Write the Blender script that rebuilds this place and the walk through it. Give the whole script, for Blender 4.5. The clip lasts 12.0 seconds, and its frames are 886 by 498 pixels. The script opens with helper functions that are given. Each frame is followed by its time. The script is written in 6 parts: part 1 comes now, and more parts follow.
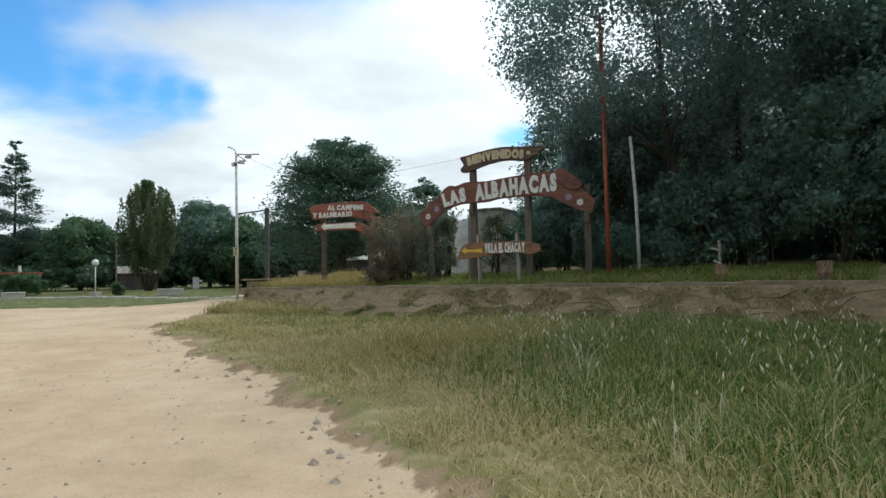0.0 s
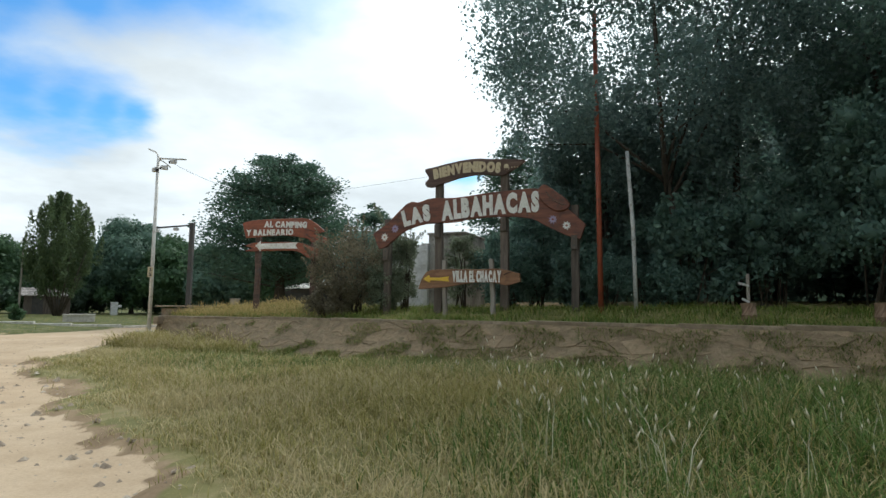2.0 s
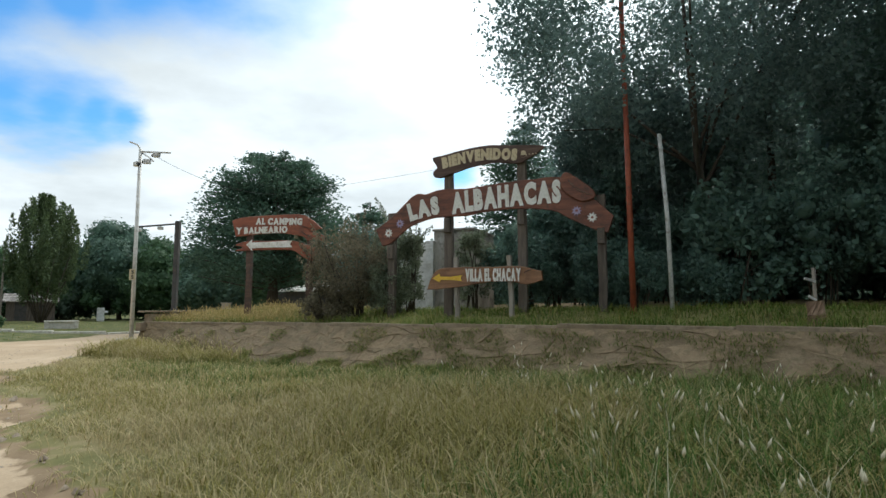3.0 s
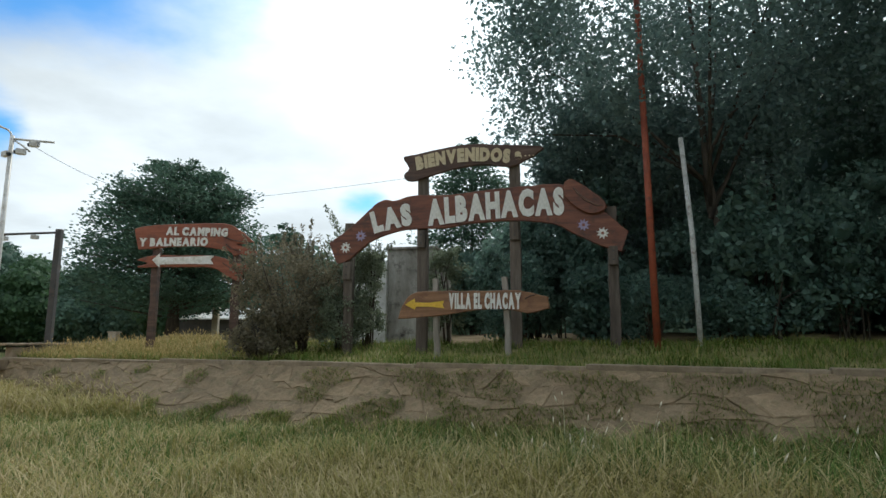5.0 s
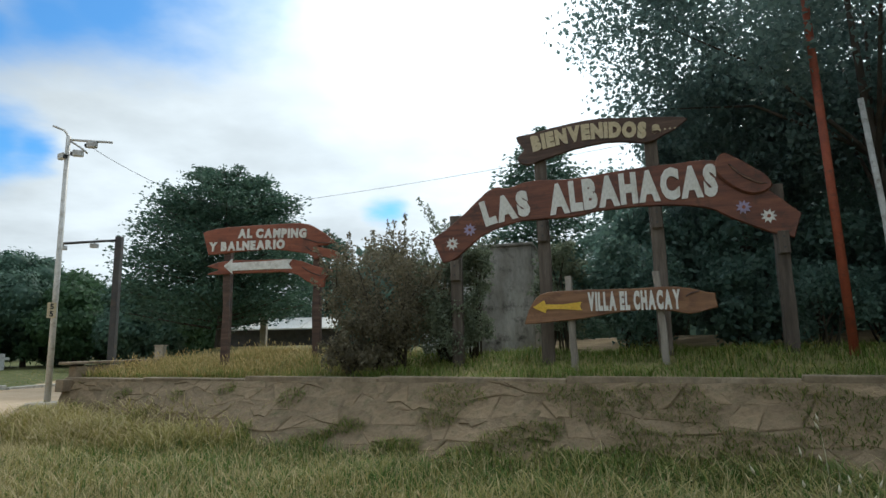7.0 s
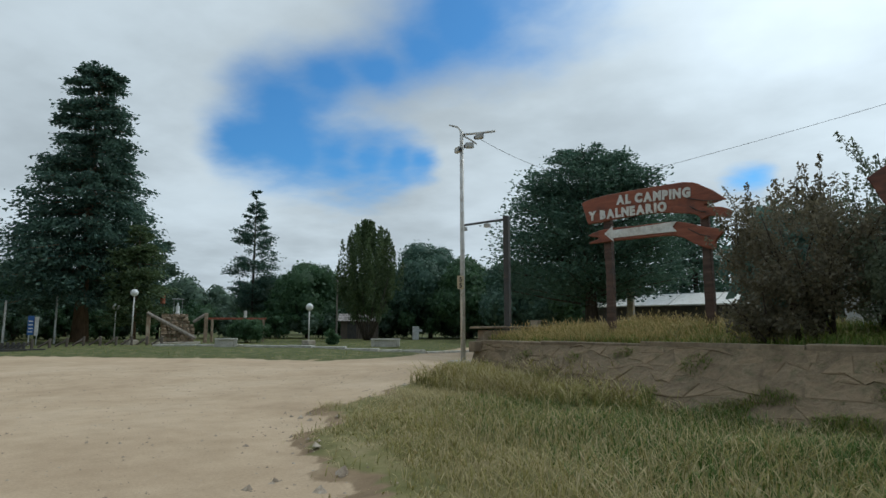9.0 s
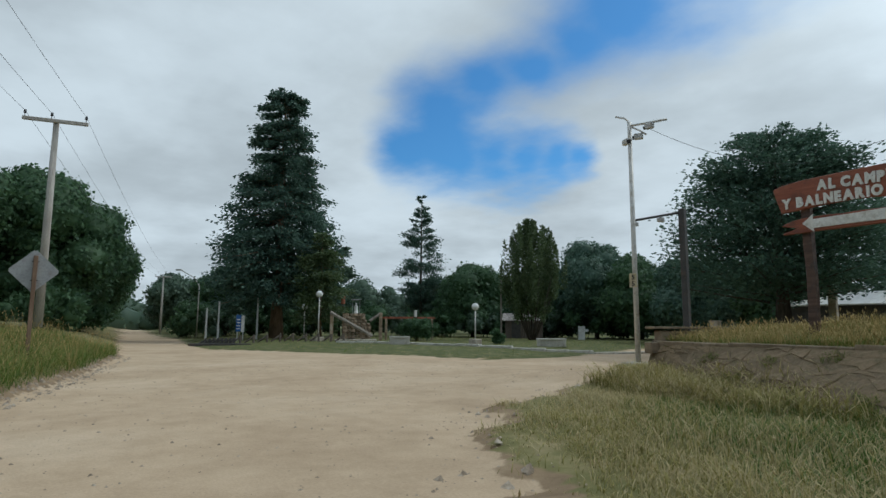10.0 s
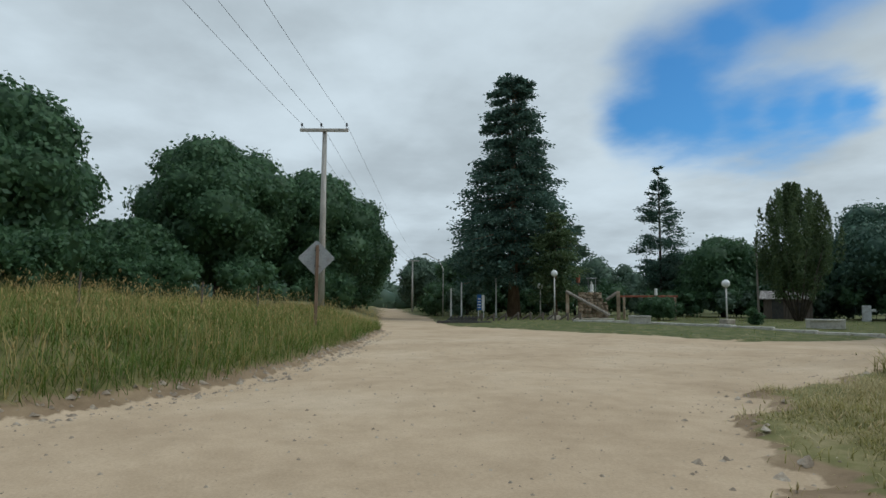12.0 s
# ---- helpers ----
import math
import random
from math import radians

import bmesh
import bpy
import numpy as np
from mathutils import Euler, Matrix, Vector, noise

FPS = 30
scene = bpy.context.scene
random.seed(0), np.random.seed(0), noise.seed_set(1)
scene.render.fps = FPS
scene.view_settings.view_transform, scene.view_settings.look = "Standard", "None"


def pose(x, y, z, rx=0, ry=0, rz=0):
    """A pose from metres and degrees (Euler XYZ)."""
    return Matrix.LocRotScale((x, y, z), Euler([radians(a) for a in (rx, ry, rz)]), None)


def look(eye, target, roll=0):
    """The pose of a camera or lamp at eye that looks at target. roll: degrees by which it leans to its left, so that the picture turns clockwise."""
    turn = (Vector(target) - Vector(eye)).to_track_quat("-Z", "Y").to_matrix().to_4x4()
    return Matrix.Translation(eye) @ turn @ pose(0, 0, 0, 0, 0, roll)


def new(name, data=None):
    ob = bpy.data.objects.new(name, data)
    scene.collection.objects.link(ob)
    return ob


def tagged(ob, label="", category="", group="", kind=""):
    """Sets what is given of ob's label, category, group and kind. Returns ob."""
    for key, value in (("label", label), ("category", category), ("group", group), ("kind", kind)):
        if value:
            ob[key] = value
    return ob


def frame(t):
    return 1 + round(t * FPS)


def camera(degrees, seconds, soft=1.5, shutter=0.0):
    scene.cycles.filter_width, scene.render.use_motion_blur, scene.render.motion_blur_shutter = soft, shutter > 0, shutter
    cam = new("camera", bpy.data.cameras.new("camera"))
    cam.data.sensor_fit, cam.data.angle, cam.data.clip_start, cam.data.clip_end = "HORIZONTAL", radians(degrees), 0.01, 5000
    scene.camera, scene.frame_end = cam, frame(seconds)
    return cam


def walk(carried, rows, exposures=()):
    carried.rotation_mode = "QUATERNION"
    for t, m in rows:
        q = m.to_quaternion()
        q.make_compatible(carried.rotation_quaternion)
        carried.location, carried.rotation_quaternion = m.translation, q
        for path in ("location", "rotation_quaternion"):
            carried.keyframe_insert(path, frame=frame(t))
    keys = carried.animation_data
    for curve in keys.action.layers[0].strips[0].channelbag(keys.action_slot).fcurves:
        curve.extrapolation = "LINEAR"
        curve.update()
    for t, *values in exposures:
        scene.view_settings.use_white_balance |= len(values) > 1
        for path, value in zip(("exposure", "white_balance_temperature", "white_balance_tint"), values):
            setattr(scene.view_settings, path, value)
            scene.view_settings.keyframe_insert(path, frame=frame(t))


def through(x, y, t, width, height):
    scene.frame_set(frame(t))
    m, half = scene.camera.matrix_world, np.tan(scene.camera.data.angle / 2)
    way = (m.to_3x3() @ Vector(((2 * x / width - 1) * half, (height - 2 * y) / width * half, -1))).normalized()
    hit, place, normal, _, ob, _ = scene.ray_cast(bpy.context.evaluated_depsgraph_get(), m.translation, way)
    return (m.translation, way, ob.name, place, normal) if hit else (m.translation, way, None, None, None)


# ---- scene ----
cam = camera(73.9, 12.0)
PATH = [
    (0, (1.398, 0.255, 1.121), (0.987, 2.211, 1.198), -1.0),
    (0.5, (1.148, 0.954, 1.112), (0.79, 2.918, 1.242), -0.4),
    (1, (0.907, 1.625, 1.099), (0.638, 3.601, 1.255), 0.3),
    (1.5, (0.668, 2.298, 1.088), (0.427, 4.276, 1.26), 0.2),
    (2, (0.434, 2.983, 1.08), (0.212, 4.961, 1.27), 0.7),
    (2.5, (0.177, 3.67, 1.074), (-0.024, 5.649, 1.278), 0.2),
    (3, (-0.138, 4.355, 1.078), (-0.336, 6.335, 1.275), 0.1),
    (4.8, (-1.484, 6.687, 1.146), (-1.407, 8.666, 1.425), 0.5),
    (5, (-1.653, 6.929, 1.152), (-1.536, 8.904, 1.448), 0.3),
    (5.5, (-2.109, 7.418, 1.168), (-1.925, 9.386, 1.473), 0.2),
    (6, (-2.572, 7.82, 1.193), (-2.413, 9.79, 1.503), -1.5),
    (6.5, (-2.941, 8.293, 1.233), (-2.83, 10.263, 1.56), -2.2),
    (6.7, (-3.058, 8.417, 1.234), (-2.958, 10.389, 1.551), -1.8),
    (8.5, (-3.804, 8.769, 0.982), (-4.631, 10.566, 1.279), 0.6),
    (9, (-3.887, 8.732, 0.944), (-4.954, 10.403, 1.207), 0.0),
    (9.5, (-3.964, 8.629, 0.937), (-5.257, 10.132, 1.198), -0.2),
    (10, (-4.001, 8.606, 0.936), (-5.479, 9.929, 1.196), 0.4),
    (10.5, (-4.058, 8.611, 0.939), (-5.69, 9.741, 1.182), 1.0),
    (11, (-4.019, 8.555, 0.933), (-5.773, 9.491, 1.152), 1.2),
    (11.5, (-3.985, 8.509, 0.898), (-5.82, 9.282, 1.094), 0.7),
    (12, (-3.992, 8.502, 0.899), (-5.87, 9.165, 1.085), 0.4),
]
walk(cam, [(t, look(eye, target, roll)) for t, eye, target, roll in PATH], [(0, 0.38, 6230, 5), (3, 0.42, 6320, 5), (5, 0.37, 6250, 5), (6.7, 0.3, 6200, 5), (8.5, -0.3, 5930, 3), (12, -0.27, 5930, 3)])

SUN_DIR = Vector((0.28, 0.62, 0.78)).normalized()

# ---- world, sun ----
world = bpy.data.worlds.new("sky")
scene.world = world
world.use_nodes = True
wt = world.node_tree
wt.nodes.clear()


def wn(kind, **inputs):
    n = wt.nodes.new(kind)
    for k, v in inputs.items():
        if isinstance(v, bpy.types.NodeSocket):
            wt.links.new(v, n.inputs[k])
        else:
            n.inputs[k].default_value = v
    return n


def wmath(op, a, b=0.0, c=0.0):
    n = wt.nodes.new("ShaderNodeMath")
    n.operation = op
    for i, v in enumerate((a, b, c)):
        if isinstance(v, bpy.types.NodeSocket):
            wt.links.new(v, n.inputs[i])
        else:
            n.inputs[i].default_value = v
    return n.outputs[0]


def wvec(op, a, b):
    n = wt.nodes.new("ShaderNodeVectorMath")
    n.operation = op
    for i, v in enumerate((a, b)):
        if isinstance(v, bpy.types.NodeSocket):
            wt.links.new(v, n.inputs[i])
        else:
            n.inputs[i].default_value = v
    return n


def wrange(v, a, b, c=0.0, d=1.0):
    n = wt.nodes.new("ShaderNodeMapRange")
    n.interpolation_type = "SMOOTHSTEP"
    wt.links.new(v, n.inputs[0])
    for i, x in enumerate((a, b, c, d)):
        n.inputs[1 + i].default_value = x
    return n.outputs[0]


def wmix(f, a, b):
    n = wt.nodes.new("ShaderNodeMix")
    n.data_type = "RGBA"
    for i, v in ((0, f), (6, a), (7, b)):
        if isinstance(v, bpy.types.NodeSocket):
            wt.links.new(v, n.inputs[i])
        else:
            n.inputs[i].default_value = v
    return n.outputs[2]


def bearing(az, el):
    a, e = radians(az), radians(el)
    return (math.cos(a) * math.cos(e), math.sin(a) * math.cos(e), math.sin(e))


sky = wt.nodes.new("ShaderNodeTexSky")
sky.sky_type = "NISHITA"
sky.sun_disc = False
sky.sun_elevation = math.asin(SUN_DIR.z)
sky.sun_rotation = math.atan2(SUN_DIR.x, SUN_DIR.y)
sky.ozone_density = 2.0
direction = wt.nodes.new("ShaderNodeTexCoord").outputs["Generated"]
sep = wn("ShaderNodeSeparateXYZ", Vector=direction)
height = wmath("MAXIMUM", sep.outputs[2], 0.0)
flat = wmath("ADD", height, 0.16)
cloud_plane = wn("ShaderNodeCombineXYZ", X=wmath("DIVIDE", sep.outputs[0], flat), Y=wmath("DIVIDE", sep.outputs[1], flat)).outputs[0]
billow = wn("ShaderNodeTexNoise", Vector=cloud_plane, Scale=1.1, Detail=7.0, Roughness=0.52)
streak = wn("ShaderNodeTexNoise", Vector=cloud_plane, Scale=2.6, Detail=5.0, Roughness=0.55)
# the gap in the clouds: a ragged blue opening, frayed by the same noise as the clouds
frayed = wvec("ADD", direction, wvec("SCALE", wvec("SUBTRACT", billow.outputs["Color"], (0.5, 0.5, 0.5)).outputs[0], (0, 0, 0)).outputs[0])
frayed.inputs[1].links[0].from_node.inputs["Scale"].default_value = 0.16
gap = None
for az, el, wide in ((116, 38, 0.22), (121.5, 30, 0.12), (126.5, 27, 0.09), (131, 24.5, 0.075), (136, 22.8, 0.075), (139.5, 20.5, 0.08), (139, 18, 0.085), (142, 16.3, 0.06), (137, 16, 0.075), (133, 16, 0.065), (130, 15.9, 0.06), (127, 15.8, 0.05), (124.5, 15.8, 0.035), (95, 12.3, 0.035), (20, 40, 0.2), (-60, 45, 0.25), (-140, 35, 0.2)):
    d = wvec("DISTANCE", frayed.outputs[0], bearing(az, el)).outputs["Value"]
    m = wmath("SUBTRACT", 1.0, wmath("DIVIDE", d, wide))
    gap = m if gap is None else wmath("SMOOTH_MAX", gap, m, 0.7)
ragged = wmath("MULTIPLY_ADD", wmath("SUBTRACT", streak.outputs["Fac"], 0.5), 1.25, gap)
gap = wrange(ragged, -0.35, 0.8)
toward_sun = wvec("DOT_PRODUCT", direction, SUN_DIR).outputs["Value"]
glow = wrange(toward_sun, 0.62, 1.0)
grey = wrange(billow.outputs["Fac"], 0.34, 0.66)
fine_grey = wrange(streak.outputs["Fac"], 0.3, 0.7)
cloud_value = wmath("MULTIPLY_ADD", grey, 0.24, wmath("MULTIPLY_ADD", fine_grey, 0.07, 0.57))
cloud_value = wmath("MULTIPLY_ADD", glow, 0.62, cloud_value)
cloud = wvec("SCALE", (0.93, 0.99, 1.04), (0, 0, 0))
wt.links.new(cloud_value, cloud.inputs["Scale"])
blue = wvec("SCALE", sky.outputs[0], (0, 0, 0))
blue.inputs["Scale"].default_value = 0.13
background = wn("ShaderNodeBackground", Color=wmix(gap, cloud.outputs[0], wvec("MULTIPLY", blue.outputs[0], (0.45, 0.85, 1.12)).outputs[0]), Strength=1.0)
wt.links.new(background.outputs[0], wn("ShaderNodeOutputWorld").inputs[0])

sun = new("sun", bpy.data.lights.new("sun", "SUN"))
sun.data.energy, sun.data.angle, sun.data.color = 1.1, radians(14), (1.0, 0.95, 0.87)
sun.matrix_world = look(SUN_DIR * 60, (0, 0, 0))


# ---- materials ----
def tree_of(name):
    m = bpy.data.materials.new(name)
    m.use_nodes = True
    nt = m.node_tree
    return m, nt, nt.nodes["Principled BSDF"]


def link_in(nt, node, key, v):
    if isinstance(v, bpy.types.NodeSocket):
        nt.links.new(v, node.inputs[key])
    else:
        node.inputs[key].default_value = v


def noise_of(nt, scale, detail=5.0, rough=0.55, coord=None, stretch=None):
    n = nt.nodes.new("ShaderNodeTexNoise")
    n.inputs["Scale"].default_value, n.inputs["Detail"].default_value, n.inputs["Roughness"].default_value = scale, detail, rough
    c = coord or nt.nodes.new("ShaderNodeTexCoord").outputs["Object"]
    if stretch:
        mp = nt.nodes.new("ShaderNodeMapping")
        mp.inputs["Scale"].default_value = stretch
        nt.links.new(c, mp.inputs[0])
        c = mp.outputs[0]
    nt.links.new(c, n.inputs["Vector"])
    return n.outputs["Fac"]


def ramp_of(nt, fac, stops):
    n = nt.nodes.new("ShaderNodeValToRGB")
    while len(n.color_ramp.elements) < len(stops):
        n.color_ramp.elements.new(0.5)
    for e, (p, c) in zip(n.color_ramp.elements, stops):
        e.position, e.color = p, (*c, 1)
    nt.links.new(fac, n.inputs[0])
    return n.outputs[0]


def mix_of(nt, f, a, b, blend="MIX"):
    n = nt.nodes.new("ShaderNodeMix")
    n.data_type, n.blend_type = "RGBA", blend
    for i, v in ((0, f), (6, a), (7, b)):
        if isinstance(v, bpy.types.NodeSocket):
            nt.links.new(v, n.inputs[i])
        else:
            n.inputs[i].default_value = (*v, 1) if isinstance(v, tuple) and len(v) == 3 else v
    return n.outputs[2]


def map_of(nt, v, a, b, c=0.0, d=1.0):
    n = nt.nodes.new("ShaderNodeMapRange")
    nt.links.new(v, n.inputs[0])
    for i, x in enumerate((a, b, c, d)):
        n.inputs[1 + i].default_value = x
    return n.outputs[0]


def bump_of(nt, fac, strength, dist=0.01):
    n = nt.nodes.new("ShaderNodeBump")
    n.inputs["Strength"].default_value, n.inputs["Distance"].default_value = strength, dist
    nt.links.new(fac, n.inputs["Height"])
    return n.outputs[0]


def surface(name, cols, scale, rough=0.8, bump=0.4, metal=0.0, stretch=None, vary=0.0, dirt=None, lumps=0.0):
    """A worn surface: broad blotches of the given colours, fine grain, relief, and a tint that differs from object to object."""
    m, nt, p = tree_of(name)
    broad = noise_of(nt, scale, 6, 0.6, stretch=stretch)
    fine = noise_of(nt, scale * 9, 6, 0.65, stretch=stretch)
    k = len(cols)
    c = ramp_of(nt, broad, [(0.32 + 0.36 * i / max(1, k - 1), col) for i, col in enumerate(cols)])
    c = mix_of(nt, 0.55, c, ramp_of(nt, fine, [(0.25, (0.55, 0.55, 0.55)), (0.7, (1.15, 1.15, 1.15))]), "MULTIPLY")
    if dirt:
        c = mix_of(nt, map_of(nt, noise_of(nt, scale * 2.3, 8, 0.7), 0.52, 0.68), c, dirt)
    if vary:
        info = nt.nodes.new("ShaderNodeObjectInfo")
        v = map_of(nt, info.outputs["Random"], 0, 1, 1 - vary, 1 + vary)
        hsv = nt.nodes.new("ShaderNodeHueSaturation")
        nt.links.new(c, hsv.inputs["Color"])
        nt.links.new(v, hsv.inputs["Value"])
        c = hsv.outputs[0]
    nt.links.new(c, p.inputs["Base Color"])
    p.inputs["Roughness"].default_value, p.inputs["Metallic"].default_value = rough, metal
    relief = bump_of(nt, fine, bump)
    if lumps:
        n = nt.nodes.new("ShaderNodeBump")
        n.inputs["Strength"].default_value, n.inputs["Distance"].default_value = 0.9, lumps
        nt.links.new(noise_of(nt, scale * 2.6, 7, 0.65), n.inputs["Height"])
        nt.links.new(relief, n.inputs["Normal"])
        relief = n.outputs[0]
    nt.links.new(relief, p.inputs["Normal"])
    return m


def foliage(name, dark, light, through=0.3, gloss=0.55):
    """Leaves: each one between two greens by its own tint, letting some light through."""
    m, nt, p = tree_of(name)
    a = nt.nodes.new("ShaderNodeAttribute")
    a.attribute_name = "tint"
    c = mix_of(nt, a.outputs["Fac"], dark, light)
    nt.links.new(c, p.inputs["Base Color"])
    p.inputs["Roughness"].default_value = gloss
    p.inputs["Specular IOR Level"].default_value = 0.3
    t = nt.nodes.new("ShaderNodeBsdfTranslucent")
    nt.links.new(mix_of(nt, 0.5, c, light), t.inputs[0])
    mx = nt.nodes.new("ShaderNodeMixShader")
    mx.inputs[0].default_value = through
    nt.links.new(p.outputs[0], mx.inputs[1])
    nt.links.new(t.outputs[0], mx.inputs[2])
    nt.links.new(mx.outputs[0], nt.nodes["Material Output"].inputs[0])
    return m


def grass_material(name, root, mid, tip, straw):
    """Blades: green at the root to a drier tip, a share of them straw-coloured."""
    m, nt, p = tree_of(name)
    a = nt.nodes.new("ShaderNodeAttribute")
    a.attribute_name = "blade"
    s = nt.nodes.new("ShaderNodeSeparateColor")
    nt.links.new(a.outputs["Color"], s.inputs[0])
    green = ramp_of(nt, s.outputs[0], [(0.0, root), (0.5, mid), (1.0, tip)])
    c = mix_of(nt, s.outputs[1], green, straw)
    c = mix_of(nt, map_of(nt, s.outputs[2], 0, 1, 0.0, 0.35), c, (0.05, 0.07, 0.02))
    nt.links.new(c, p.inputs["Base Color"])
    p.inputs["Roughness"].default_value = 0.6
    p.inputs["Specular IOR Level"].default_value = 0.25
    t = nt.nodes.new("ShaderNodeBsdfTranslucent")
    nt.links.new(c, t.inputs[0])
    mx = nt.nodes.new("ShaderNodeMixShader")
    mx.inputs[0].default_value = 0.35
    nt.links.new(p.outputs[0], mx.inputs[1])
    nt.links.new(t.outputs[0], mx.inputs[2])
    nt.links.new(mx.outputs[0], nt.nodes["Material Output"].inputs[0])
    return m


def ground_material():
    m, nt, p = tree_of("ground")
    a = nt.nodes.new("ShaderNodeAttribute")
    a.attribute_name = "zone"
    s = nt.nodes.new("ShaderNodeSeparateColor")
    nt.links.new(a.outputs["Color"], s.inputs[0])
    big = noise_of(nt, 0.35, 6, 0.6)
    mid = noise_of(nt, 2.2, 7, 0.62)
    grit = noise_of(nt, 38, 6, 0.7)
    wheel = noise_of(nt, 0.9, 5, 0.6, stretch=(1.0, 0.7, 1))
    sand = ramp_of(nt, big, [(0.3, (0.44, 0.325, 0.215)), (0.5, (0.51, 0.385, 0.26)), (0.7, (0.57, 0.445, 0.315))])
    sand = mix_of(nt, 0.28, sand, ramp_of(nt, wheel, [(0.3, (0.8, 0.78, 0.75)), (0.6, (1.08, 1.08, 1.08))]), "MULTIPLY")
    sand = mix_of(nt, 0.45, sand, ramp_of(nt, mid, [(0.3, (0.78, 0.76, 0.72)), (0.62, (1.08, 1.08, 1.08))]), "MULTIPLY")
    sand = mix_of(nt, 0.4, sand, ramp_of(nt, grit, [(0.25, (0.6, 0.58, 0.55)), (0.6, (1.1, 1.1, 1.1))]), "MULTIPLY")
    turf = ramp_of(nt, mid, [(0.3, (0.13, 0.13, 0.05)), (0.5, (0.2, 0.18, 0.075)), (0.7, (0.33, 0.27, 0.15))])
    lawn = ramp_of(nt, mid, [(0.3, (0.07, 0.085, 0.032)), (0.55, (0.125, 0.13, 0.052)), (0.74, (0.28, 0.235, 0.14))])
    earth = ramp_of(nt, mid, [(0.3, (0.19, 0.13, 0.078)), (0.6, (0.31, 0.225, 0.14)), (0.8, (0.41, 0.31, 0.205))])
    edge = nt.nodes.new("ShaderNodeMath")
    edge.operation = "ADD"
    nt.links.new(s.outputs[0], edge.inputs[0])
    nt.links.new(map_of(nt, mid, 0.3, 0.7, -0.3, 0.3), edge.inputs[1])
    soil = mix_of(nt, map_of(nt, s.outputs[2], 0.35, 0.65), turf, earth)
    soil = mix_of(nt, map_of(nt, s.outputs[1], 0.35, 0.65), soil, lawn)
    c = mix_of(nt, map_of(nt, edge.outputs[0], 0.42, 0.58), soil, sand)
    nt.links.new(c, p.inputs["Base Color"])
    p.inputs["Roughness"].default_value = 0.95
    p.inputs["Specular IOR Level"].default_value = 0.15
    b1 = bump_of(nt, grit, 0.35, 0.012)
    bn = nt.nodes.new("ShaderNodeBump")
    bn.inputs["Strength"].default_value, bn.inputs["Distance"].default_value = 0.35, 0.04
    nt.links.new(mid, bn.inputs["Height"])
    nt.links.new(b1, bn.inputs["Normal"])
    nt.links.new(bn.outputs[0], p.inputs["Normal"])
    return m


GROUND = ground_material()
STONE = surface("revetment stone", [(0.165, 0.117, 0.07), (0.25, 0.18, 0.108), (0.33, 0.243, 0.152)], 2.2, 0.95, 0.8, vary=0.12, dirt=(0.13, 0.105, 0.055), lumps=0.05)
MORTAR = surface("earthy mortar", [(0.15, 0.108, 0.065), (0.225, 0.165, 0.1), (0.295, 0.222, 0.14)], 3.0, 0.95, 0.8, dirt=(0.11, 0.1, 0.045), lumps=0.05)
COPING = surface("coping concrete", [(0.17, 0.125, 0.08), (0.25, 0.19, 0.125), (0.33, 0.26, 0.18)], 2.5, 0.9, 0.5, vary=0.08, dirt=(0.15, 0.12, 0.08))
DARK_CONCRETE = surface("stained concrete", [(0.19, 0.175, 0.15), (0.33, 0.31, 0.275), (0.5, 0.48, 0.44)], 1.3, 0.9, 0.5, stretch=(1.5, 1.5, 0.5), dirt=(0.07, 0.065, 0.055))
CONCRETE = surface("old concrete", [(0.34, 0.29, 0.225), (0.44, 0.385, 0.31), (0.53, 0.48, 0.4)], 1.6, 0.9, 0.5, vary=0.05, dirt=(0.2, 0.18, 0.15))
PLASTER = surface("white plaster", [(0.52, 0.52, 0.5), (0.68, 0.68, 0.66), (0.76, 0.76, 0.75)], 1.2, 0.85, 0.3, dirt=(0.36, 0.34, 0.3))
SIGN_WOOD = surface("reddish varnished wood", [(0.09, 0.03, 0.018), (0.165, 0.055, 0.03), (0.235, 0.085, 0.042)], 1.6, 0.55, 0.45, stretch=(0.7, 3, 7), dirt=(0.07, 0.03, 0.02))
SIGN_RED = surface("red-brown painted wood", [(0.19, 0.05, 0.025), (0.26, 0.075, 0.035), (0.32, 0.1, 0.05)], 1.8, 0.55, 0.4, stretch=(0.7, 3, 7), dirt=(0.12, 0.045, 0.03))
SIGN_DARK = surface("dark weathered board", [(0.055, 0.03, 0.022), (0.095, 0.052, 0.036), (0.14, 0.085, 0.06)], 1.8, 0.65, 0.5, stretch=(0.7, 3, 8), dirt=(0.05, 0.035, 0.03))
SIGN_TAN = surface("tan varnished plank", [(0.15, 0.068, 0.032), (0.24, 0.115, 0.052), (0.3, 0.155, 0.08)], 1.8, 0.55, 0.45, stretch=(0.6, 3, 8), dirt=(0.12, 0.05, 0.03))
POST_WOOD = surface("weathered post wood", [(0.075, 0.058, 0.045), (0.125, 0.1, 0.08), (0.18, 0.15, 0.125)], 2.5, 0.9, 0.6, stretch=(4, 4, 0.5), vary=0.15)
POLE_WOOD = surface("grey pole wood", [(0.2, 0.17, 0.14), (0.3, 0.265, 0.225), (0.38, 0.34, 0.3)], 2.5, 0.9, 0.5, stretch=(4, 4, 0.5))
WHITE_PAINT = surface("white letter paint", [(0.66, 0.64, 0.58), (0.76, 0.74, 0.69), (0.82, 0.81, 0.77)], 3.0, 0.6, 0.25, dirt=(0.5, 0.47, 0.4))
